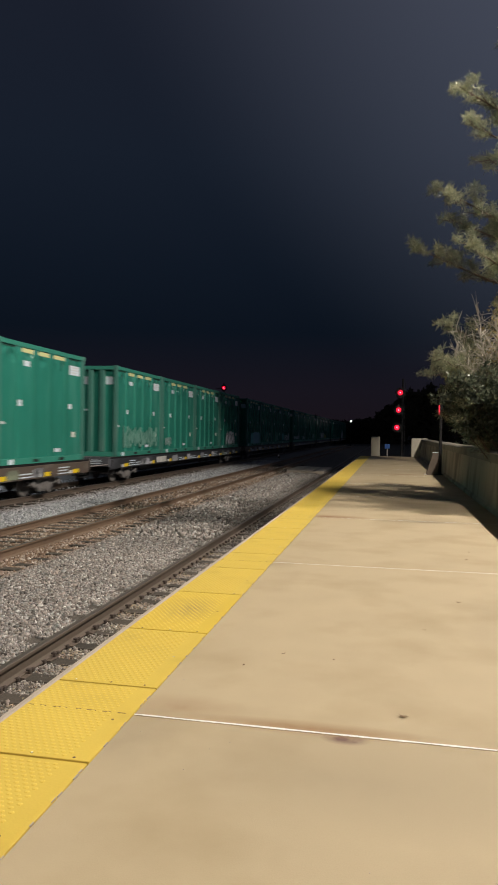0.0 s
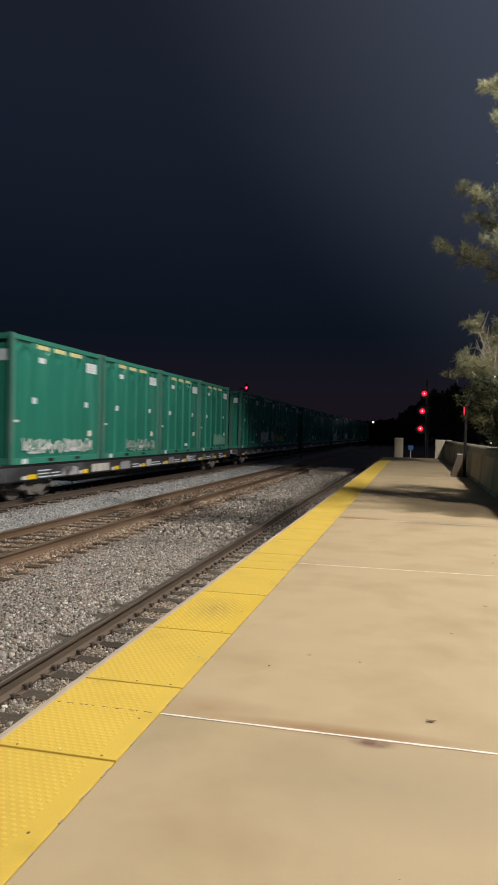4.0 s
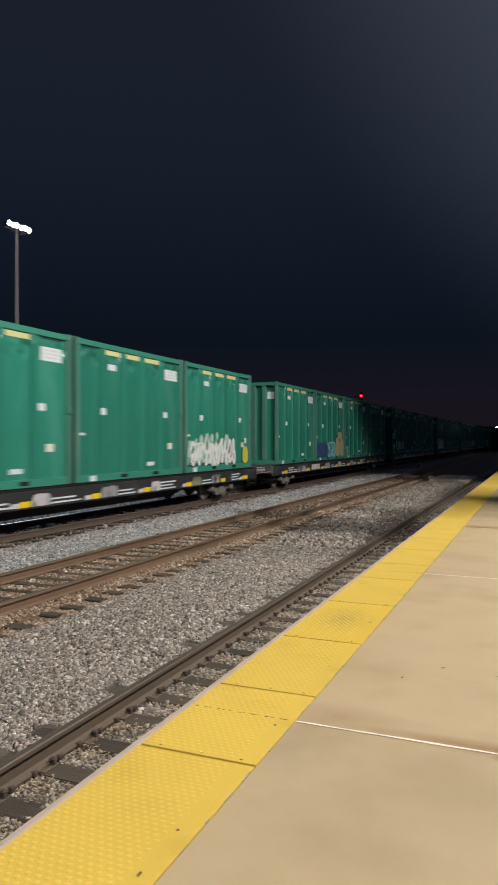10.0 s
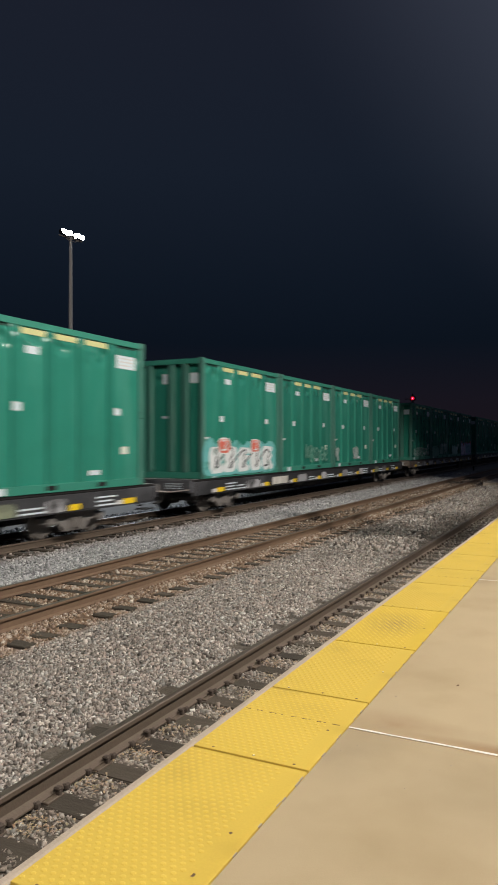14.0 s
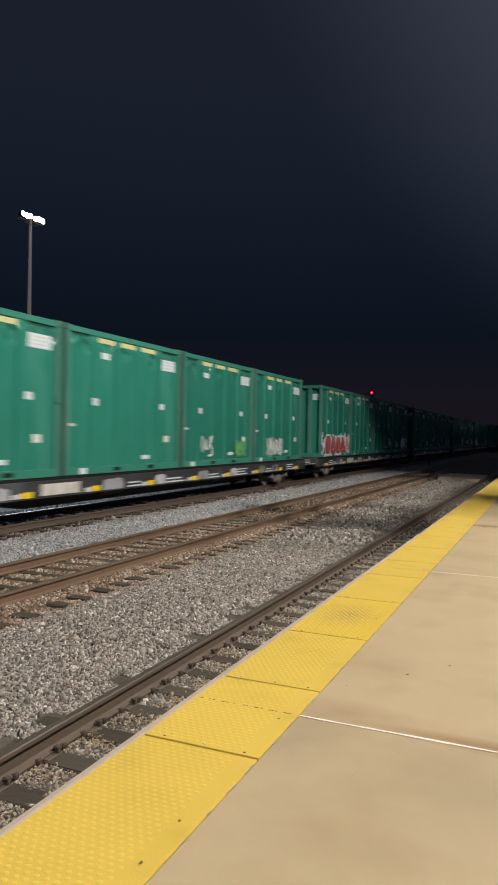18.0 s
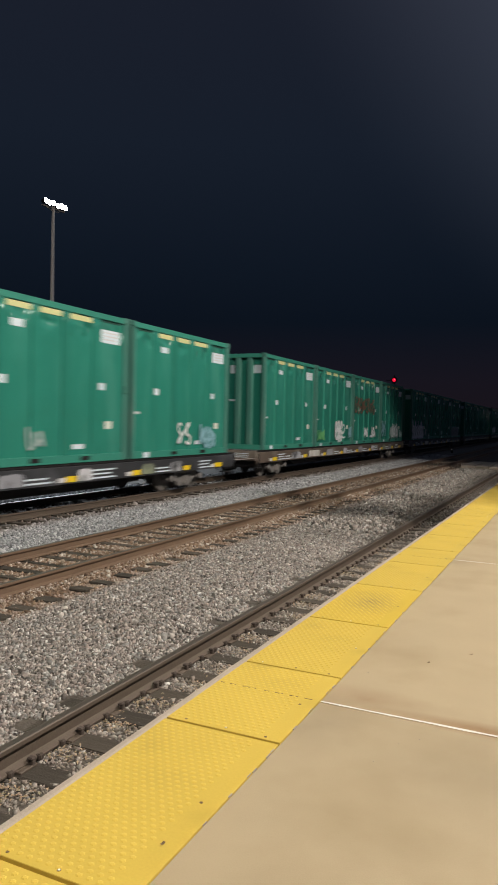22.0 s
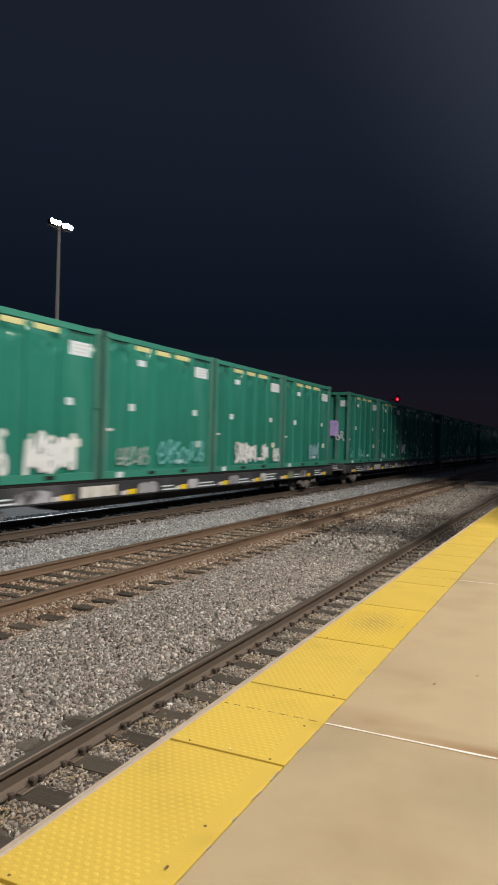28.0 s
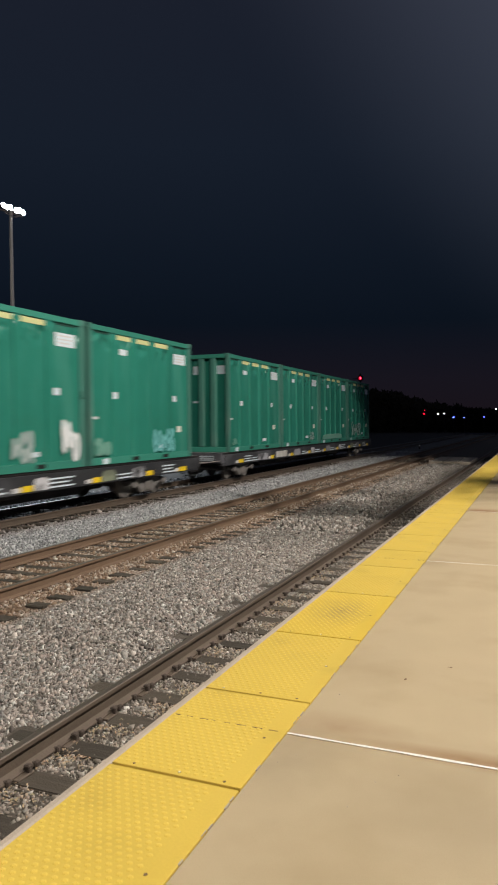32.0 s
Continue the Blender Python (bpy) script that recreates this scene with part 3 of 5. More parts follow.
def low_disc(name, r, z0, z1, m):
    bm = bmesh.new()
    lo = [bm.verts.new((r * math.cos(k * math.pi / 5), r * math.sin(k * math.pi / 5), z0)) for k in range(10)]
    hi = [bm.verts.new((0.85 * v.co.x, 0.85 * v.co.y, z1)) for v in lo]
    for k in range(10):
        bm.faces.new((lo[k], lo[(k + 1) % 10], hi[(k + 1) % 10], hi[k]))
    bm.faces.new(hi)
    return mesh_of(name, bm, m)


SCREW_RING = low_disc("screw_hole", 0.0085, -0.004, 0.0012, M_DEBRIS)
SCREW_HEAD = low_disc("screw_head", 0.0055, 0.0, 0.0026, M_JOINT)

# crumbs of broken sealant along the inner edge of the yellow panels
rng = random.Random(77)
crumbs, y = bmesh.new(), 0.4
while y < 16.0:
    w, d = rng.uniform(0.002, 0.0075), rng.uniform(0.008, 0.05)
    x = 0.632 + rng.uniform(-0.003, 0.003)
    box(x - w / 2, x + w / 2, y, y + d, -0.003, 0.0016, 0.0, crumbs)
    y += d + rng.choice((0.01, 0.02, 0.03, 0.16, 0.35)) * rng.uniform(0.6, 1.4)
tagged(new("sealant_crumbs", mesh_of("sealant_crumbs", crumbs, M_EDGE)), "pale crumbling sealant along the yellow tactile edge", "sealant", kind="stuff")

tile_cache = {}
for a, b in zip(TILES, TILES[1:]):
    key = (round(min(b, 49.4) - a, 2), a < 24)
    if key[0] > 0.1:
        tile_cache[key] = tile_cache.get(key) or tile_mesh(*key)
        panel = part("tactile_panel", tile_cache[key], None, platform, at=pose(0, a, 0))
        if a == 5.2:
            panel.data = panel.data.copy()
            panel.data.materials[0] = M_SCUFF
            panel["label"] = "yellow tactile panel with a dark scuffed patch"
        if 0.0 < a < 14:
            for k, (sx, sy) in enumerate(((0.105, 0.034), (0.33, 0.036), (0.545, 0.034), (0.552, key[0] * 0.5))):
                hole = part("screw_hole", SCREW_RING, None, panel, at=pose(sx, sy, 0))
                if (k + int(a * 7)) % 3 == 1:
                    part("screw_head", SCREW_HEAD, None, hole, at=pose(0, 0, 0))


for y in (3.64, 8.215, 12.79):
    rng = random.Random(int(y))
    bm, x = bmesh.new(), 0.02
    while x < 0.60:
        w = rng.uniform(0.02, 0.06)
        box(x, min(x + w, 0.615), y - 0.003, y + 0.003, -0.002, 0.0012, 0.0, bm)
        x += w + rng.uniform(0.015, 0.06)
    part("crack_line", bm, M_DEBRIS, platform, "thin broken dark line across the yellow panel")

# parapet wall along the back of the platform
wall = thing("wall_parapet", "weathered grey concrete parapet wall with a stained face and pale coping", "wall", kind="structure")
WALL_BAYS = [-19.0 + 4.56 * k for k in range(16)]
for a, b in zip(WALL_BAYS, WALL_BAYS[1:]):
    b = min(b, 49.0)
    part("wall_panel", prism([(3.97, -1.2), (4.45, -1.2), (4.45, 1.0), (4.10, 1.0), (4.02, 0.10), (3.97, 0.06)], a + 0.01, b - 0.01), M_WALL, wall)
    part("coping", prism([(4.03, 0.98), (4.50, 0.98), (4.50, 1.18), (4.46, 1.22), (4.09, 1.22), (4.03, 1.17)], a + 0.006, b - 0.006), M_COPING, wall)
part("end_block", box(3.40, 4.50, 49.0, 49.5, -1.2, 1.27, 0.03), M_BLOCK, wall, "pale concrete return block at the platform's end")
end_post = tagged(new("concrete_post", mesh_of("concrete_post", box(0.68, 1.28, 49.5, 50.0, -1.2, 1.34, 0.03), M_BLOCK)), "pale square concrete post at the end of the platform", "post")

# crossing panels between the rails beyond the platform
crossing = thing("track_crossing", "worn pale crossing panels laid between the rails", "crossing", kind="structure")
for k in range(3):
    part("panel", box(-3.98 + k * 0.75, -3.26 + k * 0.75, 41.0, 46.4, -0.98, -0.675 - 0.02 * k, 0.02), M_EDGE, crossing)

# ---- station furniture ----
pole = thing("platform_pole", "dark steel pole with a red marker beside a sloped box", "pole", at=pose(3.86, 27.9, 0))
part("shaft", tube([(0, 0, 0), (0, 0, 2.95)], [0.062, 0.056], 12), M_BLACK, pole)
part("base_plate", box(-0.16, 0.16, -0.16, 0.16, 0, 0.03, 0.008), M_BLACK, pole)
bm = bmesh.new()
lo = [bm.verts.new(p) for p in ((-0.52, -0.22, 0.0), (-0.075, -0.22, 0.0), (-0.075, 0.22, 0.0), (-0.52, 0.22, 0.0))]
hi = [bm.verts.new(p) for p in ((-0.27, -0.16, 0.84), (-0.075, -0.16, 0.84), (-0.075, 0.16, 0.84), (-0.27, 0.16, 0.84))]
for k in range(4):
    bm.faces.new((lo[k], lo[(k + 1) % 4], hi[(k + 1) % 4], hi[k]))
bm.faces.new(hi)
bm.faces.new(lo[::-1])
sloped = part("sloped_box", bm, M_RAILDARK, pole, "sloped dark metal cover")
# white pieces stand in for highlights on the cover's top edge and foot
part("cover_edge", box(-0.29, -0.075, -0.17, 0.17, 0.842, 0.865, 0.004), M_SIGN, sloped, "white strip painted as the lit top edge")
part("cable_end", box(-0.60, -0.50, -0.24, -0.20, 0.0, 0.04, 0.01), M_JOINT, sloped, "white block painted as a glint at the foot")
part("marker", box(-0.09, -0.05, -0.06, 0.0, 2.30, 2.66, 0.01), G_REDDIM, pole, "dim red marker strip")

blue_sign = thing("blue_sign", "small blue sign on a thin post beyond the platform end", "sign", at=pose(1.78, 51.0, -1.12))
part("post", tube([(0, 0, 0), (0, 0, 1.7)], [0.035, 0.035], 8), M_POLE, blue_sign)
part("plate", box(-0.18, 0.18, -0.04, -0.02, 1.62, 1.95, 0.008), M_BLUE, blue_sign)


def signal_head(parent, x, y, z, size=0.42):
    head = part("signal_head", box(x - 0.16, x + 0.16, y, y + 0.25, z - 0.24, z + 0.24, 0.03), M_BLACK, parent)
    ring = bmesh.new()
    bmesh.ops.create_circle(ring, cap_ends=True, radius=size, segments=24, matrix=Matrix.Translation((x, y - 0.01, z)) @ Matrix.Rotation(radians(90), 4, "X"))
    ext = bmesh.ops.extrude_face_region(ring, geom=ring.faces[:])
    bmesh.ops.translate(ring, verts=[v for v in ext["geom"] if isinstance(v, bmesh.types.BMVert)], vec=(0, -0.02, 0))
    part("backboard", ring, M_BLACK, head)
    # wide lens and added bright disc imitate the halo and core of the glow
    part("lens", tube([(x, y - 0.06, z), (x, y - 0.04, z)], [0.19, 0.22], 20), G_RED, head, "glowing red lens")
    part("bulb", tube([(x, y - 0.085, z), (x, y - 0.062, z)], [0.035, 0.05], 14), G_REDCORE, head, "bright disc on the lens for the light's white core")
    hood = bmesh.new()
    arc = [(0.31 * math.cos(a), 0.31 * math.sin(a)) for a in (k * math.pi / 8 - 0.3 for k in range(10))]
    rows = [[hood.verts.new((x + px * s, y - d, z + pz * s)) for px, pz in arc] for d, s in ((0.03, 1.0), (0.30, 1.0), (0.30, 0.93), (0.03, 0.93))]
    for r, s in zip(rows, rows[1:] + rows[:1]):
        for k in range(len(arc) - 1):
            hood.faces.new((r[k], r[k + 1], s[k + 1], s[k]))
    part("hood", hood, M_BLACK, head)
    return head


signal = thing("railway_signal", "black three-headed railway signal showing three red lights", "signal")
part("mast", tube([(2.95, 60.4, -1.12), (2.95, 60.4, 6.2)], [0.11, 0.09], 12), M_BLACK, signal)
part("foundation", box(2.6, 3.3, 60.0, 60.8, -1.12, -0.6, 0.03), M_EDGE, signal)
for x, z in ((2.74, 5.02), (2.62, 3.56), (2.50, 2.10)):
    h = signal_head(signal, x, 60.1, z)
    part("bracket", box(x, 2.95, 60.32, 60.42, z - 0.05, z + 0.05, 0.01), M_BLACK, h)
part("ladder", box(3.12, 3.16, 60.6, 60.64, -1.1, 6.0), M_BLACK, signal)

far_signal = thing("far_signal", "distant black signal mast with one red light above the train", "signal")
part("mast", tube([(-19.7, 90.4, -1.12), (-19.7, 90.4, 7.9)], [0.12, 0.10], 10), M_BLACK, far_signal)
signal_head(far_signal, -19.6, 90.0, 7.28, 0.40)
part("arm", box(-20.7, -19.6, 90.3, 90.4, 7.2, 7.28, 0.01), M_BLACK, far_signal)

mast = thing("floodlight_mast", "tall slim steel mast with a lit ring of floodlights", "floodlight mast", at=pose(MAST.x, MAST.y, -1.12, 0, 0, 84))
part("pole", tube([(0, 0, 0), (0, 0, 15), (0, 0, 29.2)], [0.36, 0.28, 0.20], 14), M_MASTLIT, mast, "steel pole, coloured paler for the light on it")
part("base", tube([(0, 0, 0), (0, 0, 0.4)], [0.6, 0.6], 16), M_EDGE, mast)
part("crossbar", box(-1.9, 1.9, -0.1, 0.1, 28.75, 28.9, 0.02), M_POLE, mast)
part("bracket", tube([(-1.3, -0.12, 28.78), (-0.7, -0.15, 28.5), (0.0, -0.22, 28.42), (0.7, -0.15, 28.5), (1.3, -0.12, 28.78)], [0.05] * 5, 6), M_POLE, mast, "bent lower bracket")
for k, x in enumerate((-1.58, -0.98, -0.40, 0.42, 1.02, 1.62)):
    z = 29.22 + (0.10, 0.02, 0.12, -0.02, 0.10, 0.03)[k]
    fl = part("floodlight", tube([(x, 0.30, z + 0.05), (x, 0.12, z), (x, -0.40, z), (x, -0.44, z)], [0.14, 0.30, 0.38, 0.38], 14), M_BLACK, mast)
    part("lens", tube([(x, -0.446, z), (x, -0.470, z)], [0.35, 0.30], 14), G_MAST, fl, "glowing white lens")

for lx, ly, _ in CARPARK_LAMPS:
    post = thing("street_lamp", "tall steel lamp post with a lit white head behind the wall", "street lamp", group="lamp posts behind the platform", at=pose(lx, ly, -1.12))
    top = LAMP_TOP + 1.12
    part("pole", tube([(0, 0, 0), (0, 0, top * 0.5), (0, 0, top)], [0.22, 0.17, 0.10], 12), M_POLE, post)
    part("arm", tube([(0, 0, top - 0.2), (-0.7, 0, top + 0.02), (-1.0, 0, top + 0.05)], [0.05, 0.045, 0.04], 8), M_POLE, post)
    head = part("head", box(-1.55, -0.85, -0.20, 0.20, top + 0.02, top + 0.16, 0.03), M_POLE, post)
    part("lens", box(-1.50, -0.90, -0.16, 0.16, top, top + 0.017), G_WHITE, head)


def distant_lamp(x, y, z, size, lens, label):
    ob = thing("distant_lamp", label, "lamp", group="lights beyond the station", at=pose(x, y, -1.12))
    part("pole", tube([(0, 0.2, 0), (0, 0.2, z + 1.2)], [0.09, 0.07], 6), M_BLACK, ob)
    bm = bmesh.new()
    bmesh.ops.create_icosphere(bm, subdivisions=2, radius=size, matrix=Matrix.Translation((0, 0, z + 1.12)) @ Matrix.Diagonal((1.5, 0.6, 1, 1)))
    part("lens", bm, lens, ob)


distant_lamp(-24.3, 176, 3.61, 0.20, G_RED, "distant red signal light on a dark pole")
distant_lamp(-24.1, 176, 4.49, 0.11, G_RED, "distant small red light on a dark pole")
distant_lamp(-21.0, 176, 3.61, 0.10, G_WHITE, "distant white street light")
distant_lamp(-19.4, 176, 3.61, 0.08, G_WHITE, "distant white street light")
distant_lamp(-17.3, 176, 2.65, 0.13, G_BLUE, "distant blue yard light")
distant_lamp(-14.8, 176, 2.61, 0.08, G_BLUE, "distant blue yard light")
distant_lamp(-10.3, 176, 2.68, 0.10, G_BLUE, "distant blue yard light")
distant_lamp(-5.6, 138, 3.92, 0.09, G_WHITE, "distant bright white street light")
distant_lamp(-8.4, 66, -0.62, 0.012, G_WHITE, "small white trackside light near the ground")

# ---- trees ----


def blades(name, centres, length, width, per, material, seed, droop=0.0):
    """Tufts of thin needles or leaves about given centres, as one mesh."""
    rng = np.random.default_rng(seed)
    c = np.repeat(np.asarray(centres), per, axis=0)
    n = len(c)
    d = rng.normal(0, 1, (n, 3))
    d[:, 2] += 0.25 - droop
    d /= np.linalg.norm(d, axis=1)[:, None]
    s = np.cross(d, rng.normal(0, 1, (n, 3)))
    s /= np.linalg.norm(s, axis=1)[:, None]
    L, W = (length * rng.uniform(0.6, 1.2, n))[:, None], (width * rng.uniform(0.6, 1.2, n))[:, None]
    pts = np.stack([c, c + d * L * 0.5 + s * W, c + d * L, c + d * L * 0.5 - s * W], 1).reshape(-1, 3)
    k = np.arange(n)[:, None, None] * 4
    tri = (np.array([[0, 1, 2], [0, 2, 3]])[None] + k).reshape(-1, 3)
    return raw_mesh(name, pts, tri, material)


def foliage(name, cols, rough=0.6):
    m, n, l, bsdf = nodes_of(name)
    geo, ramp = n.new("ShaderNodeNewGeometry"), n.new("ShaderNodeValToRGB")
    ramp.color_ramp.elements[0].color, ramp.color_ramp.elements[1].color = (*cols[0], 1), (*cols[1], 1)
    l.new(geo.outputs["Random Per Island"], ramp.inputs[0])
    l.new(ramp.outputs[0], bsdf.inputs["Base Color"])
    bsdf.inputs["Roughness"].default_value = rough
    thin, both = n.new("ShaderNodeBsdfTranslucent"), n.new("ShaderNodeMixShader")
    both.inputs[0].default_value = 0.38
    l.new(ramp.outputs[0], thin.inputs[0])
    l.new(bsdf.outputs[0], both.inputs[1])
    l.new(thin.outputs[0], both.inputs[2])
    l.new(both.outputs[0], n["Material Output"].inputs[0])
    return m


M_NEEDLES = foliage("pine_needles", ((0.17, 0.195, 0.11), (0.54, 0.52, 0.33)), 0.4)
M_DRYLEAF = foliage("pale_dry_leaves", ((0.34, 0.26, 0.11), (0.64, 0.53, 0.26)))
M_BUSH = foliage("dark_evergreen_leaves", ((0.050, 0.066, 0.042), (0.19, 0.205, 0.14)), 0.3)


def omit_for_light(p, rng):
    """Whether growth here is left out, shaping the street lamps' light over the wall."""
    for post_x, ly, _ in CARPARK_LAMPS:
        lx, lz = post_x - 1.2, LAMP_TOP - 0.25
        if p[0] > lx - 0.2 or p[2] > lz - 0.1 or p[1] > 34:
            continue
        if ly < p[1] < 16.2:
            f = (17 - ly) / (p[1] - ly)
            if 2 < lx + (p[0] - lx) * f < 5.2 and 1 < lz + (p[2] - lz) * f < 11.5:
                return True
        f = (lx - 4.2) / (lx - p[0])
        if f > 1.1 and 15 < ly + (p[1] - ly) * f < 20 and 1 < lz + (p[2] - lz) * f < 11.5:
            return True
        f = (lx + 9.3) / (lx - p[0])
        y, z = ly + (p[1] - ly) * f, lz + (p[2] - lz) * f
        if z > -0.5:
            if z < 4.6 and -8 < y < 42 + 16 * rng.random():
                return True
            continue
        f = (lz + 0.8) / (lz - p[2])
        x, y = lx + (p[0] - lx) * f, ly + (p[1] - ly) * f
        if -8 < y and (y < 20 + 26 * rng.random() if x < -0.2 else (y < 12.6 or y > 40 or rng.random() < 0.30)):
            return True
    return False


def pine(x, y, height, tips, seed, fine=True):
    """An open-crowned pine: a straight trunk, long limbs that turn up at their ends, tufts of needles along their outer halves."""
    rng = random.Random(seed)
    tree = thing("pine_tree", "ragged open-branched green pine behind the platform wall, unseen growth added for shade", "tree", at=pose(x, y, -1.12))
    part("trunk", tube([(0, 0, 0), (0.05, 0, height * 0.4), (-0.04, 0.05, height * 0.8), (0, 0, height)], [0.22, 0.17, 0.09, 0.03], 10), M_BARK, tree)
    tufts = []
    for tx, ty, tz in tips:
        tip = Vector((tx - x, ty - y, tz + 1.12))
        if not fine and omit_for_light((tx, ty, tz), rng):
            continue
        root = Vector((0, 0, max(0.8, tip.z - 0.28 * Vector((tip.x, tip.y)).length - 0.2)))
        mid = root.lerp(tip, 0.55) - Vector((0, 0, 0.12 + 0.05 * tip.length * 0.3))
        branch = tube([root, root.lerp(mid, 0.6), mid, tip], [0.06, 0.045, 0.03, 0.008], 6)
        twigs = bmesh.new() if fine else branch
        n = int(9 + 5 * (tip - root).length)
        for k in range(n):
            f = 0.30 + 0.70 * (k + rng.random()) / n
            base = root.lerp(mid, f / 0.55) if f < 0.55 else mid.lerp(tip, (f - 0.55) / 0.45)
            reach = 0.75 * (1.15 - f) + 0.22
            side = Vector((rng.gauss(0, 1), rng.gauss(0, 1), rng.gauss(0.15, 0.45)))
            side = (side + (tip - mid).normalized() * 0.8).normalized() * reach * rng.uniform(0.6, 1.2)
            end = base + side
            spot = (end.x + x, end.y + y, end.z - 1.12)
            if not (fine and spot[0] < 5.2) and omit_for_light(spot, rng):
                continue
            tube([base, base.lerp(end, 0.5) - Vector((0, 0, 0.03)), end], [0.012, 0.009, 0.004], 4, twigs)
            for _ in range(7 if fine else 6):
                p = base.lerp(end, rng.uniform(0.35, 1.05)) + Vector((rng.gauss(0, 0.05), rng.gauss(0, 0.05), rng.gauss(0.02, 0.04)))
                tufts.append(tuple(p))
        limb = part("limb", branch, M_BARK, tree)
        if fine:
            part("bough", twigs, M_BARK, limb)["kind"] = "stuff"
    if tufts:
        part("needles", blades("needles", tufts, 0.185 if fine else 0.21, 0.0056 if fine else 0.0095, 17 if fine else 24, M_NEEDLES, seed), None, tree)
    return tree


rng = random.Random(5)
OVER = [(3.15, 17.6, 9.9), (3.5, 18.4, 9.3), (2.75, 17.5, 7.45), (3.2, 18.6, 7.0), (2.30, 18.0, 6.15), (3.3, 17.0, 6.0), (3.9, 17.8, 8.2),
        (3.05, 17.4, 4.15), (2.70, 18.0, 3.15), (3.3, 16.8, 3.3), (3.4, 18.0, 2.5), (3.7, 17.2, 1.9), (3.6, 18.5, 3.9), (4.4, 16.4, 7.4),
        (4.2, 18.6, 6.6), (3.8, 16.9, 3.4), (4.3, 17.6, 3.0), (4.5, 17.0, 2.2), (4.2, 18.2, 9.2), (4.6, 17.0, 8.8), (4.7, 17.4, 10.6)]
TIPS = [(px + 0.24, py, pz) for px, py, pz in OVER]
for k in range(9):
    TIPS.append((rng.uniform(3.0, 3.9), rng.uniform(15.4, 16.8), rng.uniform(1.8, 3.3)))
# high ring of tips, added to shade the train farther off
for k in range(22):
    a, z = rng.uniform(0, 6.283), rng.uniform(10.6, 12.6)
    TIPS.append((6.5 + 1.75 * math.cos(a), 18.4 + 1.9 * math.sin(a), z))
for k in range(70):
    a = rng.uniform(-2.3, 2.3)
    z = rng.uniform(2.0, 12.0)
    r = (3.3 - 0.17 * z) * rng.uniform(0.75, 1.1)
    TIPS.append((6.4 + r * math.cos(a), 18.3 + r * math.sin(a), z))
pine(6.4, 18.3, 14.2, TIPS, 21)
# pines mostly out of view, added to shade the platform and far train
for k, (px, py, ph) in enumerate(((8.0, 6.0, 18.5), (7.8, 10.4, 18.5), (8.5, 16.4, 17.0), (9.2, 24.0, 19.5), (9.5, 29.0, 19.5), (8.8, 38.5, 16.0), (10.5, 46.0, 17.0))):
    tips = []
    for j in range(48):
        a, z = rng.uniform(0, 6.283), 1.6 + (ph - 3.2) * (j + rng.random()) / 48
        r = ((3.9 if py > 26 else 3.1) - (0.19 if py > 26 else 0.14) * z) * rng.uniform(0.75, 1.1)
        tips.append((px + r * math.cos(a), py + r * math.sin(a), z))
    # extra unseen tips, set high to block lamp light from distant cars
    if py < 31 and ph > 18:
        for j in range(60):
            a, r = rng.uniform(0, 6.283), rng.uniform(0.5, 2.7)
            tips.append((px - 0.6 + r * math.cos(a), py + r * math.sin(a), rng.uniform(14.6, 17.8)))
    pine(px, py, ph, tips, 50 + k, False)


def shrub(name, label, x, y, height, spread, leaves, leaf_mat, twig_mat, seed, leaf=0.09, width=0.03, base=-1.12, per=5, stalks=46, dry_from=-9.0, twigs=11):
    rng = random.Random(seed)
    ob = thing(name, label, "shrub", at=pose(x, y, base))
    stems, pts = bmesh.new(), []
    for k in range(stalks):
        a, r = rng.uniform(0, 6.28), spread * math.sqrt(rng.random())
        top = Vector((r * math.cos(a), r * math.sin(a), height * rng.uniform(0.62, 1.0) * (1 - 0.22 * r / spread)))
        if top.x + x < 4.7:
            top.z = max(top.z, 2.9 - base - 1.12 + 0.5 * rng.random())
        mid = Vector((top.x * 0.28, top.y * 0.28, top.z * 0.55))
        tube([(top.x * 0.08, top.y * 0.08, 0), mid, top], [0.03, 0.016, 0.004], 5, stems)
        for j in range(twigs):
            f = rng.uniform(0.45, 1.0)
            b0 = mid.lerp(top, f)
            e = b0 + Vector((rng.gauss(0, 0.22), rng.gauss(0, 0.22), rng.gauss(0.16, 0.14)))
            tube([b0, e], [0.009, 0.004], 4, stems)
            for _ in range(leaves if b0.x > dry_from else 0):
                q = b0.lerp(e, rng.uniform(0.2, 1.1))
                if q.x + x < 4.7 and q.z + base < 1.5:
                    continue
                pts.append((q.x + rng.gauss(0, 0.04), q.y + rng.gauss(0, 0.04), q.z + rng.gauss(0, 0.04)))
    part("bush_frame", stems, twig_mat, ob)
    if pts:
        part("leaves", blades("leaves", pts, leaf, width, per, leaf_mat, seed), None, ob)


shrub("bare_shrub", "tall pale leafless shrub with a few dry leaves behind the wall", 4.75, 16.9, 6.8, 1.55, 3, M_DRYLEAF, M_TWIG, 31, 0.07, 0.022, per=3, stalks=90, dry_from=-0.5, twigs=24)
shrub("evergreen_shrub", "dense glossy evergreen shrub that leans over the parapet wall", 4.85, 15.9, 4.75, 1.75, 12, M_BUSH, M_BARK, 36, 0.12, 0.030, stalks=64)
shrub("evergreen_shrub", "dense dark evergreen shrub behind the parapet wall", 5.3, 19.5, 4.4, 1.3, 10, M_BUSH, M_BARK, 32, 0.13, 0.035)
shrub("evergreen_shrub", "dense dark evergreen shrub behind the parapet wall", 5.6, 15.8, 3.9, 1.1, 10, M_BUSH, M_BARK, 33, 0.13, 0.035)
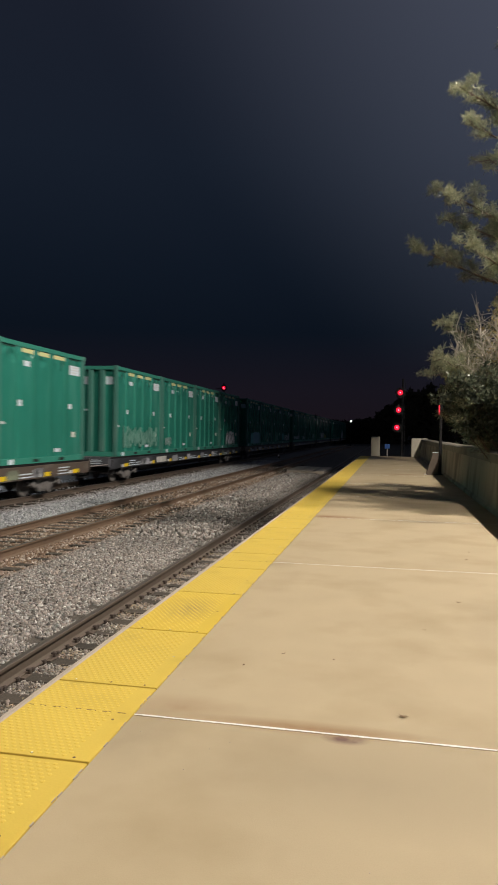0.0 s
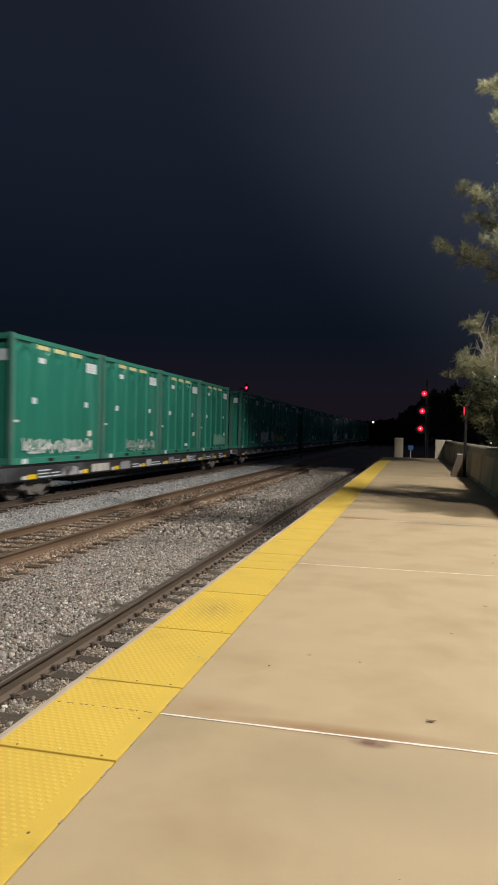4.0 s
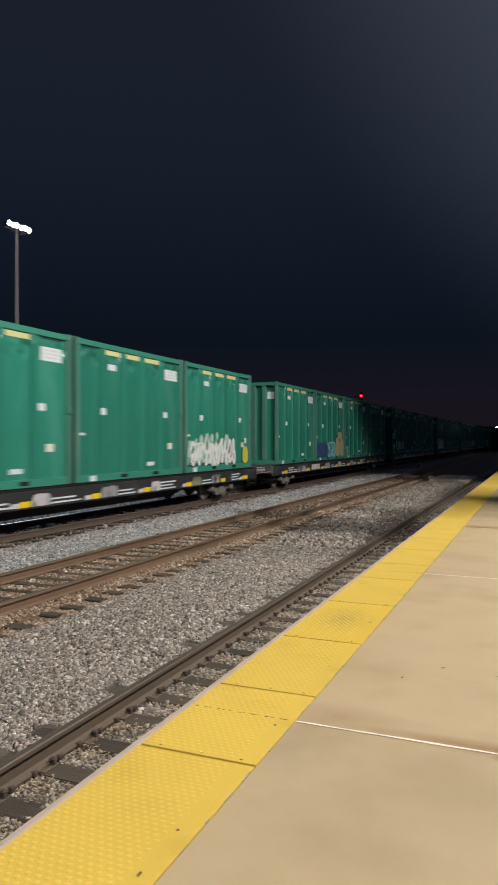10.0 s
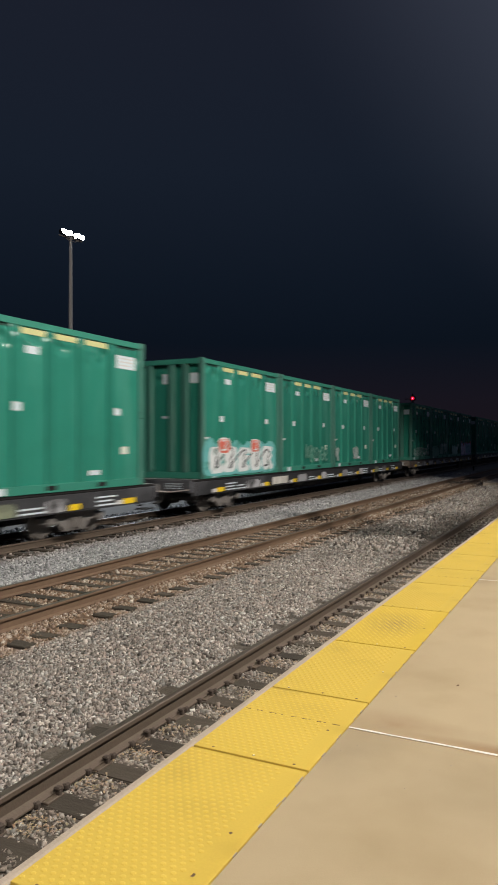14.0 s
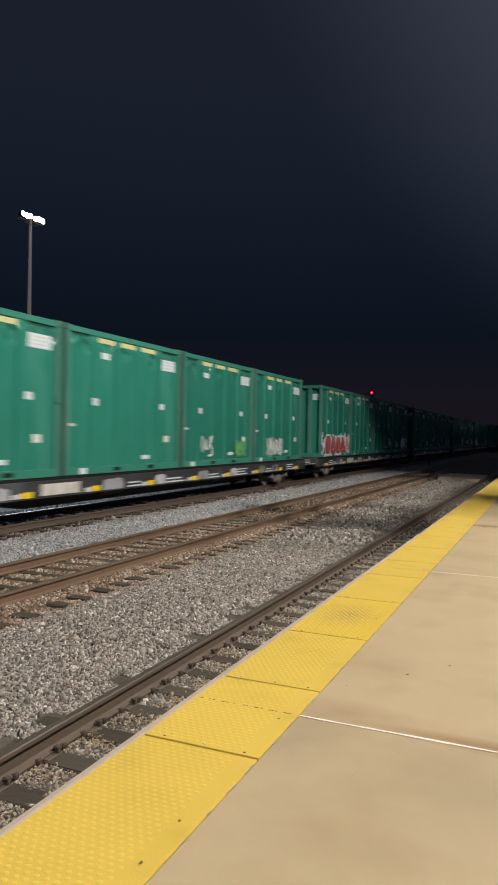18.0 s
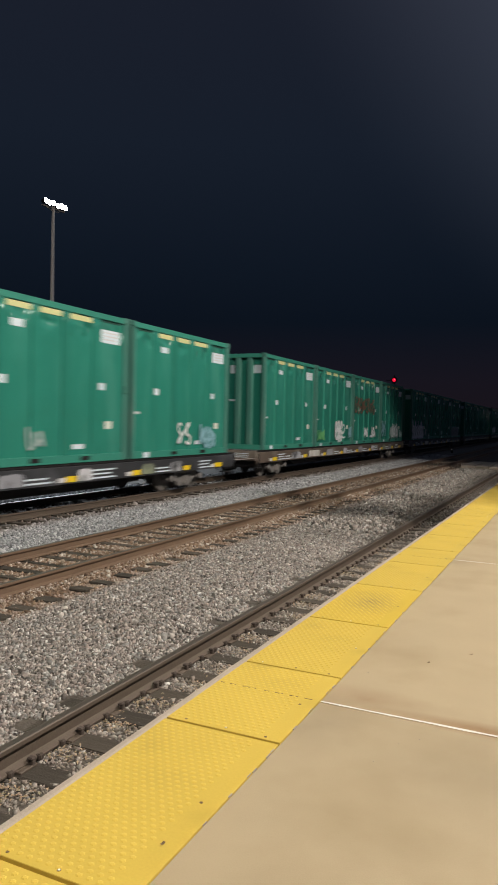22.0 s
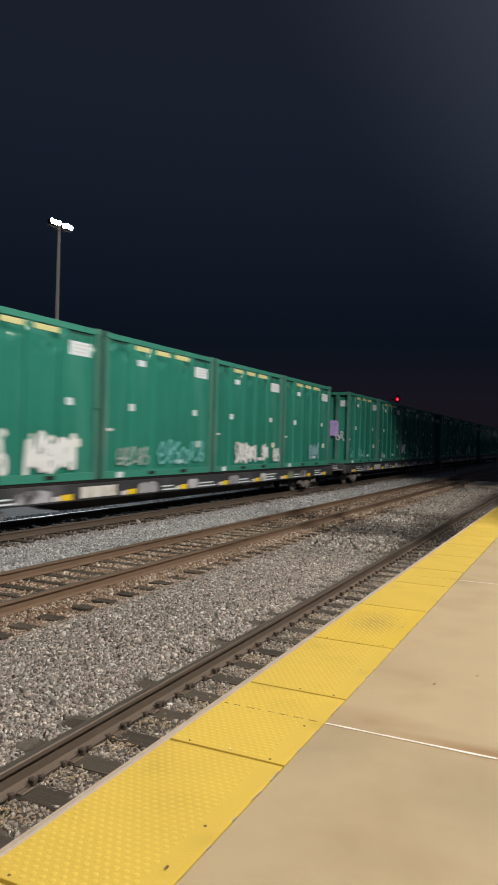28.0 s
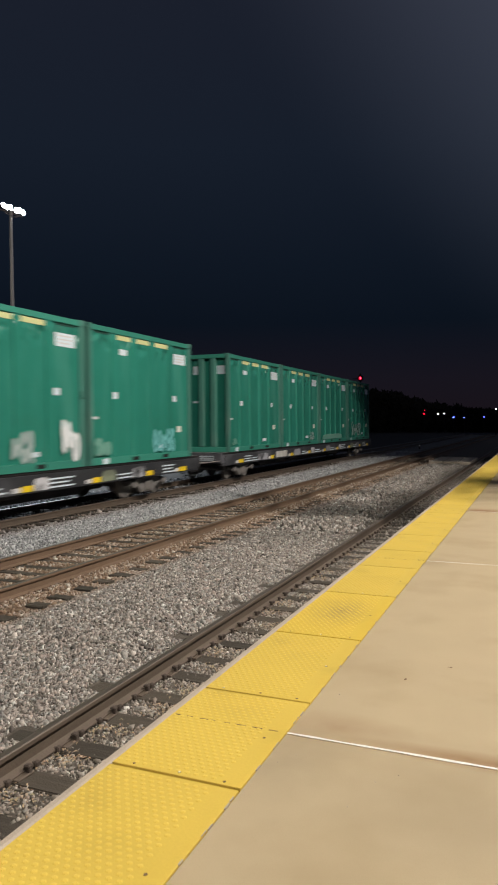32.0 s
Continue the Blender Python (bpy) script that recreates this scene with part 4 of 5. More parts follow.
shrub("evergreen_shrub", "dense dark evergreen shrub behind the parapet wall", 6.0, 24.5, 4.2, 1.5, 9, M_BUSH, M_BARK, 34, 0.14, 0.04)
shrub("evergreen_shrub", "dense dark evergreen shrub behind the parapet wall", 6.3, 30.5, 3.8, 1.5, 9, M_BUSH, M_BARK, 35, 0.14, 0.04)

# far woods that close the view
prof_x = [-215.8, -114.5, -63.8, -48.6, -41.0, -34.7, -27.1, -19.5, -11.9, -5.6, -1.8, 2.0, 4.6, 10.9, 37.5, 151.5]
prof_z = [19.0, 16.5, 14.0, 12.4, 11.4, 10.0, 7.4, 6.2, 5.0, 5.4, 6.7, 10.0, 12.9, 14.8, 17.3, 19.9]
rs = np.random.default_rng(12)
centres = []
for k in range(26000):
    x = rs.uniform(-125, 75) if k % 4 else rs.uniform(-215, 150)
    y = 190 + rs.uniform(-6, 14)
    top = np.interp(x, prof_x, prof_z) * (0.94 + 0.10 * math.sin(x * 1.7) * math.sin(x * 0.61)) - 0.6
    centres.append((x, y, -1.1 + (top + 1.1) * rs.random() ** 0.7))
woods = new("far_woods", blades("far_woods", centres, 1.3, 0.36, 5, M_WOODS, 13))
tagged(woods, "black line of distant woods against the night sky", "woods", kind="stuff")

# ---- small litter on the platform ----


def litter(x, y, w, turn, seed):
    rng = random.Random(seed)
    bm = bmesh.new()
    out = [bm.verts.new((w * math.cos(a) * rng.uniform(0.6, 1), 0.45 * w * math.sin(a) * rng.uniform(0.6, 1), 0.004 + 0.3 * w * rng.random() * abs(math.cos(a)))) for a in (k * math.pi / 4 for k in range(8))]
    mid = bm.verts.new((0, 0, 0.003))
    for k in range(8):
        bm.faces.new((out[k], out[(k + 1) % 8], mid))
    ob = new("dry_leaf", mesh_of("dry_leaf", bm, M_DEBRIS))
    ob.matrix_basis = pose(x, y, 0.002, 0, 0, turn)
    tagged(ob, "small curled brown leaf lying on the concrete", "leaf", group="leaves on the platform")


for k, (x, y, w) in enumerate(((2.06, 3.94, 0.035), (1.27, 4.85, 0.02), (1.05, 4.55, 0.022), (1.62, 4.80, 0.018), (2.6, 6.7, 0.03), (2.25, 5.7, 0.02), (2.9, 9.0, 0.04), (0.565, 2.142, 0.018), (3.0, 9.6, 0.03))):
    litter(x, y, w, 37 * k, k)

rg = np.random.default_rng(77)
n = 24
gx, gy = 0.63 + 3.2 * rg.random(n) ** 1.8, 1.3 + 4.6 * rg.random(n)
gs = 0.0035 * rg.lognormal(0, 0.4, n)
chips = (OCT[None] * (0.6 + 0.6 * rg.random((n, 6, 1)))) * gs[:, None, None] * np.array([1.3, 1.0, 0.45])
chips += np.stack([gx, gy, 0.3 * gs], -1)[:, None, :]
grit = new("grit", raw_mesh("grit", chips.reshape(-1, 3), (OCT_F[None] + (np.arange(n) * 6)[:, None, None]).reshape(-1, 3), M_EDGE))
tagged(grit, "tiny pale stone chips strewn on the concrete platform", "grit", kind="stuff")

# ---- the train ----
LENGTH, WIDTH, HEIGHT, DECK = 5.94, 2.60, 3.82, 0.40
HALF = WIDTH / 2
STEP = 6.10            # from container to container on a car
RIBS = (1.25, 2.31, 3.36, 4.50)


def sheet(y0, y1, z0, z1, x=HALF + 0.006, thick=0.004):
    """A thin plate on the side that faces the platform."""
    return box(x - thick, x, y0, y1, z0, z1)


def end_sheet(x0, x1, z0, z1, y=-0.008):
    return box(x0, x1, y, y + 0.004, z0, z1)


def rib_mesh(depth, half, z0, z1):
    """A pressed upright rib with sloping flanks, proud towards +x."""
    bm = bmesh.new()
    pts = [(0, -half), (depth, -half * 0.82), (depth, half * 0.82), (0, half)]
    a = [bm.verts.new((x, y, z0)) for x, y in pts]
    b = [bm.verts.new((x, y, z1)) for x, y in pts]
    for k in range(3):
        bm.faces.new((a[k], a[k + 1], b[k + 1], b[k]))
    bm.faces.new(a[::-1])
    bm.faces.new(b)
    return mesh_of("rib", bm, M_GREEN)


def container():
    """A tall green waste container, origin at the middle of its leading edge on the deck, length along +y."""
    c = thing("waste_container", "tall green steel waste container with white decals on a flat car", "container")
    inset, deep = 0.05, 0.165
    w, e = HALF - inset, LENGTH - inset
    outline = [(w, deep), (w, e)]
    for x in (0.62, 0.1, -0.72):
        outline += [(x + 0.13, e), (x + 0.08, LENGTH - 0.008), (x - 0.08, LENGTH - 0.008), (x - 0.13, e)]
    outline.append((-w, e))
    for y in reversed(RIBS):
        outline += [(-w, y + 0.11), (-w - 0.036, y + 0.06), (-w - 0.036, y - 0.06), (-w, y - 0.11)]
    outline.append((-w, deep))
    shell = bmesh.new()
    lo = [shell.verts.new((x, y, 0.10)) for x, y in outline]
    hi = [shell.verts.new((x, y, HEIGHT - 0.05)) for x, y in outline]
    for k in range(len(outline)):
        j = (k + 1) % len(outline)
        shell.faces.new((lo[k], lo[j], hi[j], hi[k]))
    shell.faces.new(lo[::-1])
    shell.faces.new(hi)
    part("body", shell, M_GREEN, c)
    for x in (-1, 1):
        for y, wide in ((0.0, 0.17), (LENGTH - 0.22, 0.22)):
            x0, x1 = sorted((x * (HALF - 0.15), x * HALF))
            post = part("corner_post", box(x0, x1, y, y + wide, 0.0, HEIGHT, 0.012), M_POST, c)
            part("corner_casting", box(x0 - 0.008, x1 + 0.008, y - 0.008, y + wide + 0.008, HEIGHT - 0.13, HEIGHT + 0.02, 0.01), M_POST, post)
        x0, x1 = sorted((x * (HALF - 0.10), x * (HALF - 0.004)))
        part("top_rail", box(x0, x1, 0.17, LENGTH - 0.22, HEIGHT - 0.15, HEIGHT, 0.01), M_GREENRIB, c)
        part("bottom_rail", box(x0, x1, 0.17, LENGTH - 0.22, 0.0, 0.20, 0.01), M_GREENRIB, c)
    side_rib = rib_mesh(0.046, 0.14, 0.20, HEIGHT - 0.15)
    for y in RIBS:
        part("rib", side_rib, None, c, at=pose(HALF - inset, y, 0))
    for y in (0.0, LENGTH):
        s = 1 if y else -1
        y0, y1 = sorted((y, y - s * 0.16))
        part("end_rail", box(-HALF + 0.15, HALF - 0.15, y0, y1, HEIGHT - 0.16, HEIGHT - 0.003, 0.01), M_GREENRIB, c)
        part("end_sill", box(-HALF + 0.15, HALF - 0.15, y0, y1, 0.0, 0.20, 0.01), M_GREENRIB, c)
    for x in (-0.72, 0.1, 0.62):
        part("end_post", box(x - 0.11, x + 0.11, 0.0, deep + 0.01, 0.2, HEIGHT - 0.16, 0.02), M_POST, c)
    part("roof", box(-HALF + 0.10, HALF - 0.10, 0.1, LENGTH - 0.1, HEIGHT - 0.05, HEIGHT - 0.03), M_GREEN, c)
    # dark sheets under the top rail, the slots' shade put into their colour
    for y0, y1 in ((0.32, 1.04), (4.74, 5.60)):
        part("top_slot", sheet(y0, y1, HEIGHT - 0.215, HEIGHT - 0.155, HALF - inset + 0.006), M_SLOT, c, "dark sheet painted as slot shade under the top rail")
    # fork pockets
    for y in (2.15, 3.95):
        part("fork_pocket", sheet(y, y + 0.34, 0.055, 0.155, HALF + 0.001, 0.006), M_BLACK, c, "dark fork-lift pocket")
    # decals
    face = HALF - inset + 0.010
    for y0, y1 in ((1.40, 2.16), (2.47, 3.22), (3.52, 4.36)):
        part("yellow_strip", sheet(y0, y1, HEIGHT - 0.30, HEIGHT - 0.165, face), M_STRIP, c)
    part("decal", sheet(1.55, 1.94, 3.10, 3.27, face), M_SIGN, c)
    big = part("large_decal", sheet(4.76, 5.56, 3.08, 3.42, face), M_SIGN, c)
    print_bars = bmesh.new()
    for k in range(3):
        box(face + 0.001, face + 0.003, 4.88, 5.48 - 0.12 * (k == 2), 3.33 - k * 0.09, 3.365 - k * 0.09, 0.0, print_bars)
    part("lettering", print_bars, M_PALEPRINT, big, "faint printed lines")
    part("decal", sheet(1.13, 1.37, 1.83, 2.02, HALF + 0.002), M_SIGN, c)
    part("decal", sheet(4.67, 4.92, 1.85, 2.03, face + 0.002), M_SIGN, c)
    part("decal", sheet(4.95, 5.25, 0.84, 1.04, face), M_CREAM, c)
    part("decal", sheet(3.66, 4.10, 0.34, 0.46, face), M_SIGN, c)
    part("decal", sheet(0.19, 0.46, 1.26, 1.33, face), M_PRINT, c)
    part("decal", sheet(0.62, 0.92, 0.02, 0.17, HALF + 0.002), M_SIGN, c)
    part("end_decal", end_sheet(0.74, 1.13, 3.05, 3.38, deep - 0.007), M_SIGN, c)
    part("end_decal", end_sheet(-0.30, -0.02, 3.05, 3.38, deep - 0.007), M_SIGN, c)
    part("end_decal", end_sheet(-0.32, 0.0, 1.93, 2.01, deep - 0.007), M_SIGN, c)
    # latch on the trailing post
    part("latch", box(HALF - 0.03, HALF + 0.03, LENGTH - 0.20, LENGTH - 0.04, 1.80, 2.0, 0.01), M_POST, c)
    return c


def truck(parent, y):
    """A two-axle freight truck: cast side frames with springs and bearings, bolster and four wheels."""
    t = part("truck", box(-1.05, 1.05, y - 0.20, y + 0.20, RAIL + 0.33, RAIL + 0.62, 0.03), M_TRUCK, parent)
    for s in (-1, 1):
        bm = bmesh.new()
        arch = [(-1.12, 0.39), (-1.12, 0.52), (-0.72, 0.56), (-0.36, 0.66), (0.36, 0.66), (0.72, 0.56), (1.12, 0.52), (1.12, 0.39), (0.60, 0.37), (0.36, 0.15), (-0.36, 0.15), (-0.60, 0.37)]
        a = [bm.verts.new((s * 0.93, y + p, RAIL + q)) for p, q in arch]
        b = [bm.verts.new((s * 1.07, y + p, RAIL + q)) for p, q in arch]
        k = len(arch)
        for i in range(k):
            bm.faces.new((a[i], a[(i + 1) % k], b[(i + 1) % k], b[i]))
        bm.faces.new(a[::-1])
        bm.faces.new(b)
        bmesh.ops.recalc_face_normals(bm, faces=bm.faces)
        part("side_frame", bm, M_TRUCK, t)
        for d in (-0.13, 0.0, 0.13):
            part("spring", tube([(s * 1.09, y + d, RAIL + 0.22), (s * 1.09, y + d, RAIL + 0.48)], [0.055, 0.055], 8), M_WHEEL, t)
        for d in (-0.88, 0.88):
            part("bearing_cap", disc_x(s * 1.02, s * 1.17, y + d, RAIL + 0.43, 0.13, 0.11, 12), M_TRUCK, t)
            wheel = disc_x(s * 0.69, s * 0.82, y + d, RAIL + 0.422, 0.42, 0.42, 28)
            disc_x(s * 0.82, s * 0.84, y + d, RAIL + 0.422, 0.16, 0.12, 14, wheel)
            part("wheel", wheel, M_WHEEL, t)
    for d in (-0.88, 0.88):
        part("axle", tube([(-0.7, y + d, RAIL + 0.42), (0.7, y + d, RAIL + 0.42)], [0.08, 0.08], 10), M_WHEEL, t)


def flat_car(paint):
    """A long container flat car, origin at the leading edge of its first container, z at the platform's level."""
    c = thing("flat_car", "long black container flat car with yellow reflectors along its side sill", "rail car")
    a, b = -0.55, 3 * STEP + LENGTH + 0.55
    part("deck", box(-1.27, 1.27, a, b, DECK - 0.07, DECK - 0.004, 0.01), M_BLACK, c)
    for s in (-1, 1):
        x0, x1 = sorted((s * 1.20, s * 1.30))
        part("side_sill", box(x0, x1, a, b, -0.075, DECK - 0.075, 0.012), paint, c)
        part("sill_flange", box(min(x0, s * 1.16), max(x1, s * 1.16), a, b, -0.10, -0.077, 0.004), paint, c)
    bm = prism([(-0.42, -0.05), (0.42, -0.05), (0.42, 0.32), (-0.42, 0.32)], a + 0.3, b - 0.3)
    part("centre_sill", bm, M_BLACK, c)
    belly = bmesh.new()
    pts = [(4.2, 0.05), (5.6, -0.44), (19.0, -0.44), (20.4, 0.05)]
    p = [belly.verts.new((-0.40, y, z)) for y, z in pts]
    q = [belly.verts.new((0.40, y, z)) for y, z in pts]
    for k in range(3):
        belly.faces.new((p[k], p[k + 1], q[k + 1], q[k]))
    belly.faces.new(p[::-1])
    belly.faces.new(q)
    belly.faces.new((p[0], q[0], q[3], p[3]))
    bmesh.ops.recalc_face_normals(belly, faces=belly.faces)
    part("belly_sill", belly, M_BLACK, c)
    for y in np.arange(3.6, 21.5, 1.75):
        part("crossbearer", box(-1.2, 1.2, y - 0.05, y + 0.05, -0.02, 0.33, 0.01), M_BLACK, c)
    for y, d in ((a, -1), (b, 1)):
        y0, y1 = sorted((y - d * 0.001, y + d * 0.12))
        end = part("end_beam", box(-1.28, 1.28, y0, y1, 0.0, DECK - 0.02, 0.015), paint, c)
        for k in range(3):
            part("lettering_bar", box(0.35, 0.95, y0 - 0.006, y0 - 0.001, 0.12 + 0.07 * k, 0.145 + 0.07 * k), M_SIGN, end, "white lettering bar")
        part("end_platform", box(-1.24, 1.24, min(y, y - d * 0.5), max(y, y - d * 0.5), DECK - 0.003, DECK - 0.0005, 0.0), M_DECKPLATE, c, "bare grey end plate")
        cp = part("coupler", box(-0.11, 0.11, min(y, y + d * 0.86), max(y, y + d * 0.86), RAIL + 0.72, RAIL + 0.98, 0.03), M_TRUCK, c)
        part("knuckle", tube([(0, y + d * 0.84, RAIL + 0.66), (0, y + d * 0.84, RAIL + 1.03)], [0.20, 0.20], 10), M_TRUCK, cp)
        part("grab_iron", tube([(1.29, y - d * 0.1, 0.30), (1.33, y - d * 0.1, 0.28), (1.33, y - d * 0.1, -0.25), (1.29, y - d * 0.1, -0.27)], [0.014] * 4, 6), M_BLACK, c)
        part("step", box(0.95, 1.30, min(y - d * 0.1, y - d * 0.5), max(y - d * 0.1, y - d * 0.5), -0.30, -0.27, 0.006), M_BLACK, c)
        part("uncoupling_lever", tube([(1.22, y + d * 0.16, 0.10), (0.6, y + d * 0.22, 0.02), (0.15, y + d * 0.45, 0.06)], [0.02] * 3, 6), M_POLE, c, "bare steel lever")
        part("brake_hose", tube([(0.35, y + d * 0.1, 0.05), (0.38, y + d * 0.45, -0.28), (0.30, y + d * 0.8, -0.30)], [0.025] * 3, 6), M_BLACK, c)
    for y in (1.80, 21.65):
        truck(c, y)
    x = 1.306
    for k, y in enumerate((0.92, 4.55, 7.25, 10.05, 12.9, 15.6, 18.4, 21.2, 23.3)):
        w = 0.52 if k in (0, 8) else 0.40
        part("reflector", sheet(y, y + w, -0.060, 0.085, x), M_REFLECT, c, "yellow reflector patch")
        part("stencil", sheet(y - 0.30, y - 0.02, -0.055, 0.055, x), M_PALEPRINT, c, "faded pale stencil block")
    for k, (y, w, h) in enumerate(((1.55, 0.75, 3), (2.35, 0.65, 2), (9.0, 0.8, 2), (11.2, 1.2, 2), (14.2, 0.9, 2), (16.6, 1.0, 3), (19.6, 0.9, 2), (22.2, 0.8, 3))):
        for j in range(h):
            part("lettering_bar", sheet(y, y + w * (1 - 0.18 * (j == 1)), -0.04 + 0.10 * j, 0.0 + 0.10 * j, x), M_SIGN, c, "white lettering bar")
    part("number_panel", sheet(5.25, 6.75, -0.04, 0.24, x), M_PANEL, c, "worn pale panel")
    part("brake_reservoir", tube([(0.75, 8.2, -0.08), (0.75, 8.3, -0.08), (0.75, 9.3, -0.08), (0.75, 9.4, -0.08)], [0.12, 0.2, 0.2, 0.12], 12), M_BLACK, c)
    part("brake_reservoir", tube([(0.8, 15.2, -0.10), (0.8, 15.3, -0.10), (0.8, 15.9, -0.10), (0.8, 16.0, -0.10)], [0.10, 0.16, 0.16, 0.10], 12), M_BLACK, c)
    return c


spray_paints = {}


def spray(colour):
    if colour not in spray_paints:
        spray_paints[colour] = surface("spray_paint", colour, 0.6, 0, 0.22, 4.5, 30, 0.0, (1, 1, 1), (0.03, 0.22, 0.16), 0, (0.58, 0.74))
    return spray_paints[colour]


WHITE, GREY, FAINT, CYAN, SKY, PINK, RED, PURPLE, YELLOW, NAVY, BEIGE, LIME, DARK, BROWN, LILAC, MINT, STEEL, CORAL, VIOLET, SAGE = (
    (0.78, 0.81, 0.84), (0.38, 0.46, 0.45), (0.16, 0.36, 0.29), (0.16, 0.50, 0.50), (0.24, 0.45, 0.52), (0.62, 0.25, 0.22), (0.36, 0.055, 0.075), (0.38, 0.28, 0.62),
    (0.62, 0.58, 0.08), (0.030, 0.070, 0.190), (0.40, 0.38, 0.22), (0.14, 0.44, 0.16), (0.07, 0.08, 0.09), (0.20, 0.085, 0.055), (0.62, 0.60, 0.72), (0.42, 0.62, 0.57), (0.23, 0.24, 0.26), (0.72, 0.16, 0.11), (0.46, 0.34, 0.74), (0.20, 0.42, 0.35))
RUSTED = (0.066, 0.185, 0.135)
OUT = HALF + 0.012


def pen_stroke(y0, y1, z0, z1, rng, dense):
    """Points of one unbroken line that is scrawled from left to right in tall strokes, hooks and loops."""
    w, h = y1 - y0, z1 - z0
    n = max(1, round(w / (h * 0.55 / dense)))
    cell, pts = w / n, []
    for k in range(n):
        a = y0 + cell * k
        for f, g in rng.choice((((0.1, 0.05), (0.15, 0.95), (0.6, 0.85), (0.55, 0.5), (0.2, 0.45), (0.8, 0.05)),
                                ((0.2, 0.9), (0.15, 0.1), (0.7, 0.08), (0.75, 0.55), (0.4, 0.6)),
                                ((0.7, 0.9), (0.25, 0.85), (0.2, 0.5), (0.7, 0.45), (0.65, 0.08), (0.15, 0.12)),
                                ((0.05, 0.1), (0.35, 0.95), (0.7, 0.1), (0.5, 0.4), (0.25, 0.42)),
                                ((0.15, 0.95), (0.2, 0.08), (0.55, 0.6), (0.75, 0.95), (0.8, 0.1)),
                                ((0.8, 0.75), (0.4, 0.98), (0.1, 0.6), (0.2, 0.12), (0.7, 0.05), (0.85, 0.4), (0.5, 0.5)),
                                ((0.0, 0.5), (0.5, 0.95), (0.9, 0.6), (0.5, 0.3), (0.05, 0.45), (0.3, 0.05), (0.95, 0.15)))):
            pts.append((min(max(a + cell * (f + rng.uniform(-0.12, 0.12)), y0), y1), min(max(z0 + h * (g + rng.uniform(-0.08, 0.08)), z0), z1)))
    return pts


def ribbon(pts, thick, end, start):
    """A flat painted line through the points, in one piece; each crossing lies a hair above the last."""
    bm, path = bmesh.new(), list(pts)
    for _ in range(2):
        path = [path[0]] + [(a + (c - a) * f, b + (d - b) * f) for (a, b), (c, d) in zip(path, path[1:]) for f in (0.25, 0.75)] + [path[-1]]
    last = None
    for k, (p, q) in enumerate(path):
        d = Vector(path[min(k + 1, len(path) - 1)]) - Vector(path[max(k - 1, 0)])
        s = Vector((-d.y, d.x)).normalized() * thick * 0.5 if d.length > 1e-4 else Vector((0, thick * 0.5))
        out = start + 0.00003 * k
        row = [bm.verts.new((u, -0.012 - out + OUT, v) if end else (out, u, v)) for u, v in ((p - s.x, q - s.y), (p + s.x, q + s.y))]
        if last:
            bm.faces.new((last[0], row[0], row[1], last[1]))
        last = row
    return bm


def cloud(kind, y0, y1, z0, z1, rng):
    """One closed outline: a ragged block, or a row of swollen letters that run together."""
    w, h = y1 - y0, z1 - z0
    n = max(1, round(w / (h * 0.75)))
    top, low = [], []
    m = 9 * n if kind == "bubble" else 16
    tall = [rng.uniform(0.72, 1.0) for _ in range(n)]
    for k in range(m + 1):
        f = k / m
        if kind == "bubble":
            wave = abs(math.sin(math.pi * f * n)) ** 0.45
            up = tall[min(int(f * n), n - 1)] * (0.68 + 0.32 * wave)
            top.append((y0 + w * f, z0 + h * min(1.0, up * rng.uniform(0.95, 1.0))))
            low.append((y0 + w * f, z0 + h * 0.16 * (1 - wave)))
        else:
            edge = 1 - 0.25 * abs(2 * f - 1) ** 6
            top.append((y0 + w * f, z0 + h * edge * rng.uniform(0.88, 1.0)))
            low.append((y0 + w * f, z0 + h * rng.uniform(0, 0.05)))
    return top[::-1] + low


def flat_shape(pts, out, end):
    bm = bmesh.new()
    bm.faces.new([bm.verts.new((p, -0.012 - out + OUT, q) if end else (out, p, q)) for p, q in pts])
    bmesh.ops.triangulate(bm, faces=bm.faces[:])
    return bm


def tag(parent, kind, y0, y1, z0, z1, colour, seed, layer=0, end=False, name="graffiti", label="spray-painted shapes"):
    rng = random.Random(seed)
    out = OUT + 0.004 * layer
    if kind in ("scrawl", "dense"):
        h = z1 - z0
        bm = ribbon(pen_stroke(y0, y1, z0, z1, rng, 1.0 if kind == "scrawl" else 1.7), max(0.05, (0.095 if kind == "scrawl" else 0.13) * h), end, out)
    else:
        bm = flat_shape(cloud(kind, y0, y1, z0, z1, rng), out, end)
    part(name, bm, spray(colour) if name == "graffiti" else surface("overpaint", colour, 0.6, 0, 0.25, 3.5, 40, 0.0, (1, 1, 1), (0.03, 0.03, 0.032), 0, (0.50, 0.66)), parent, label)


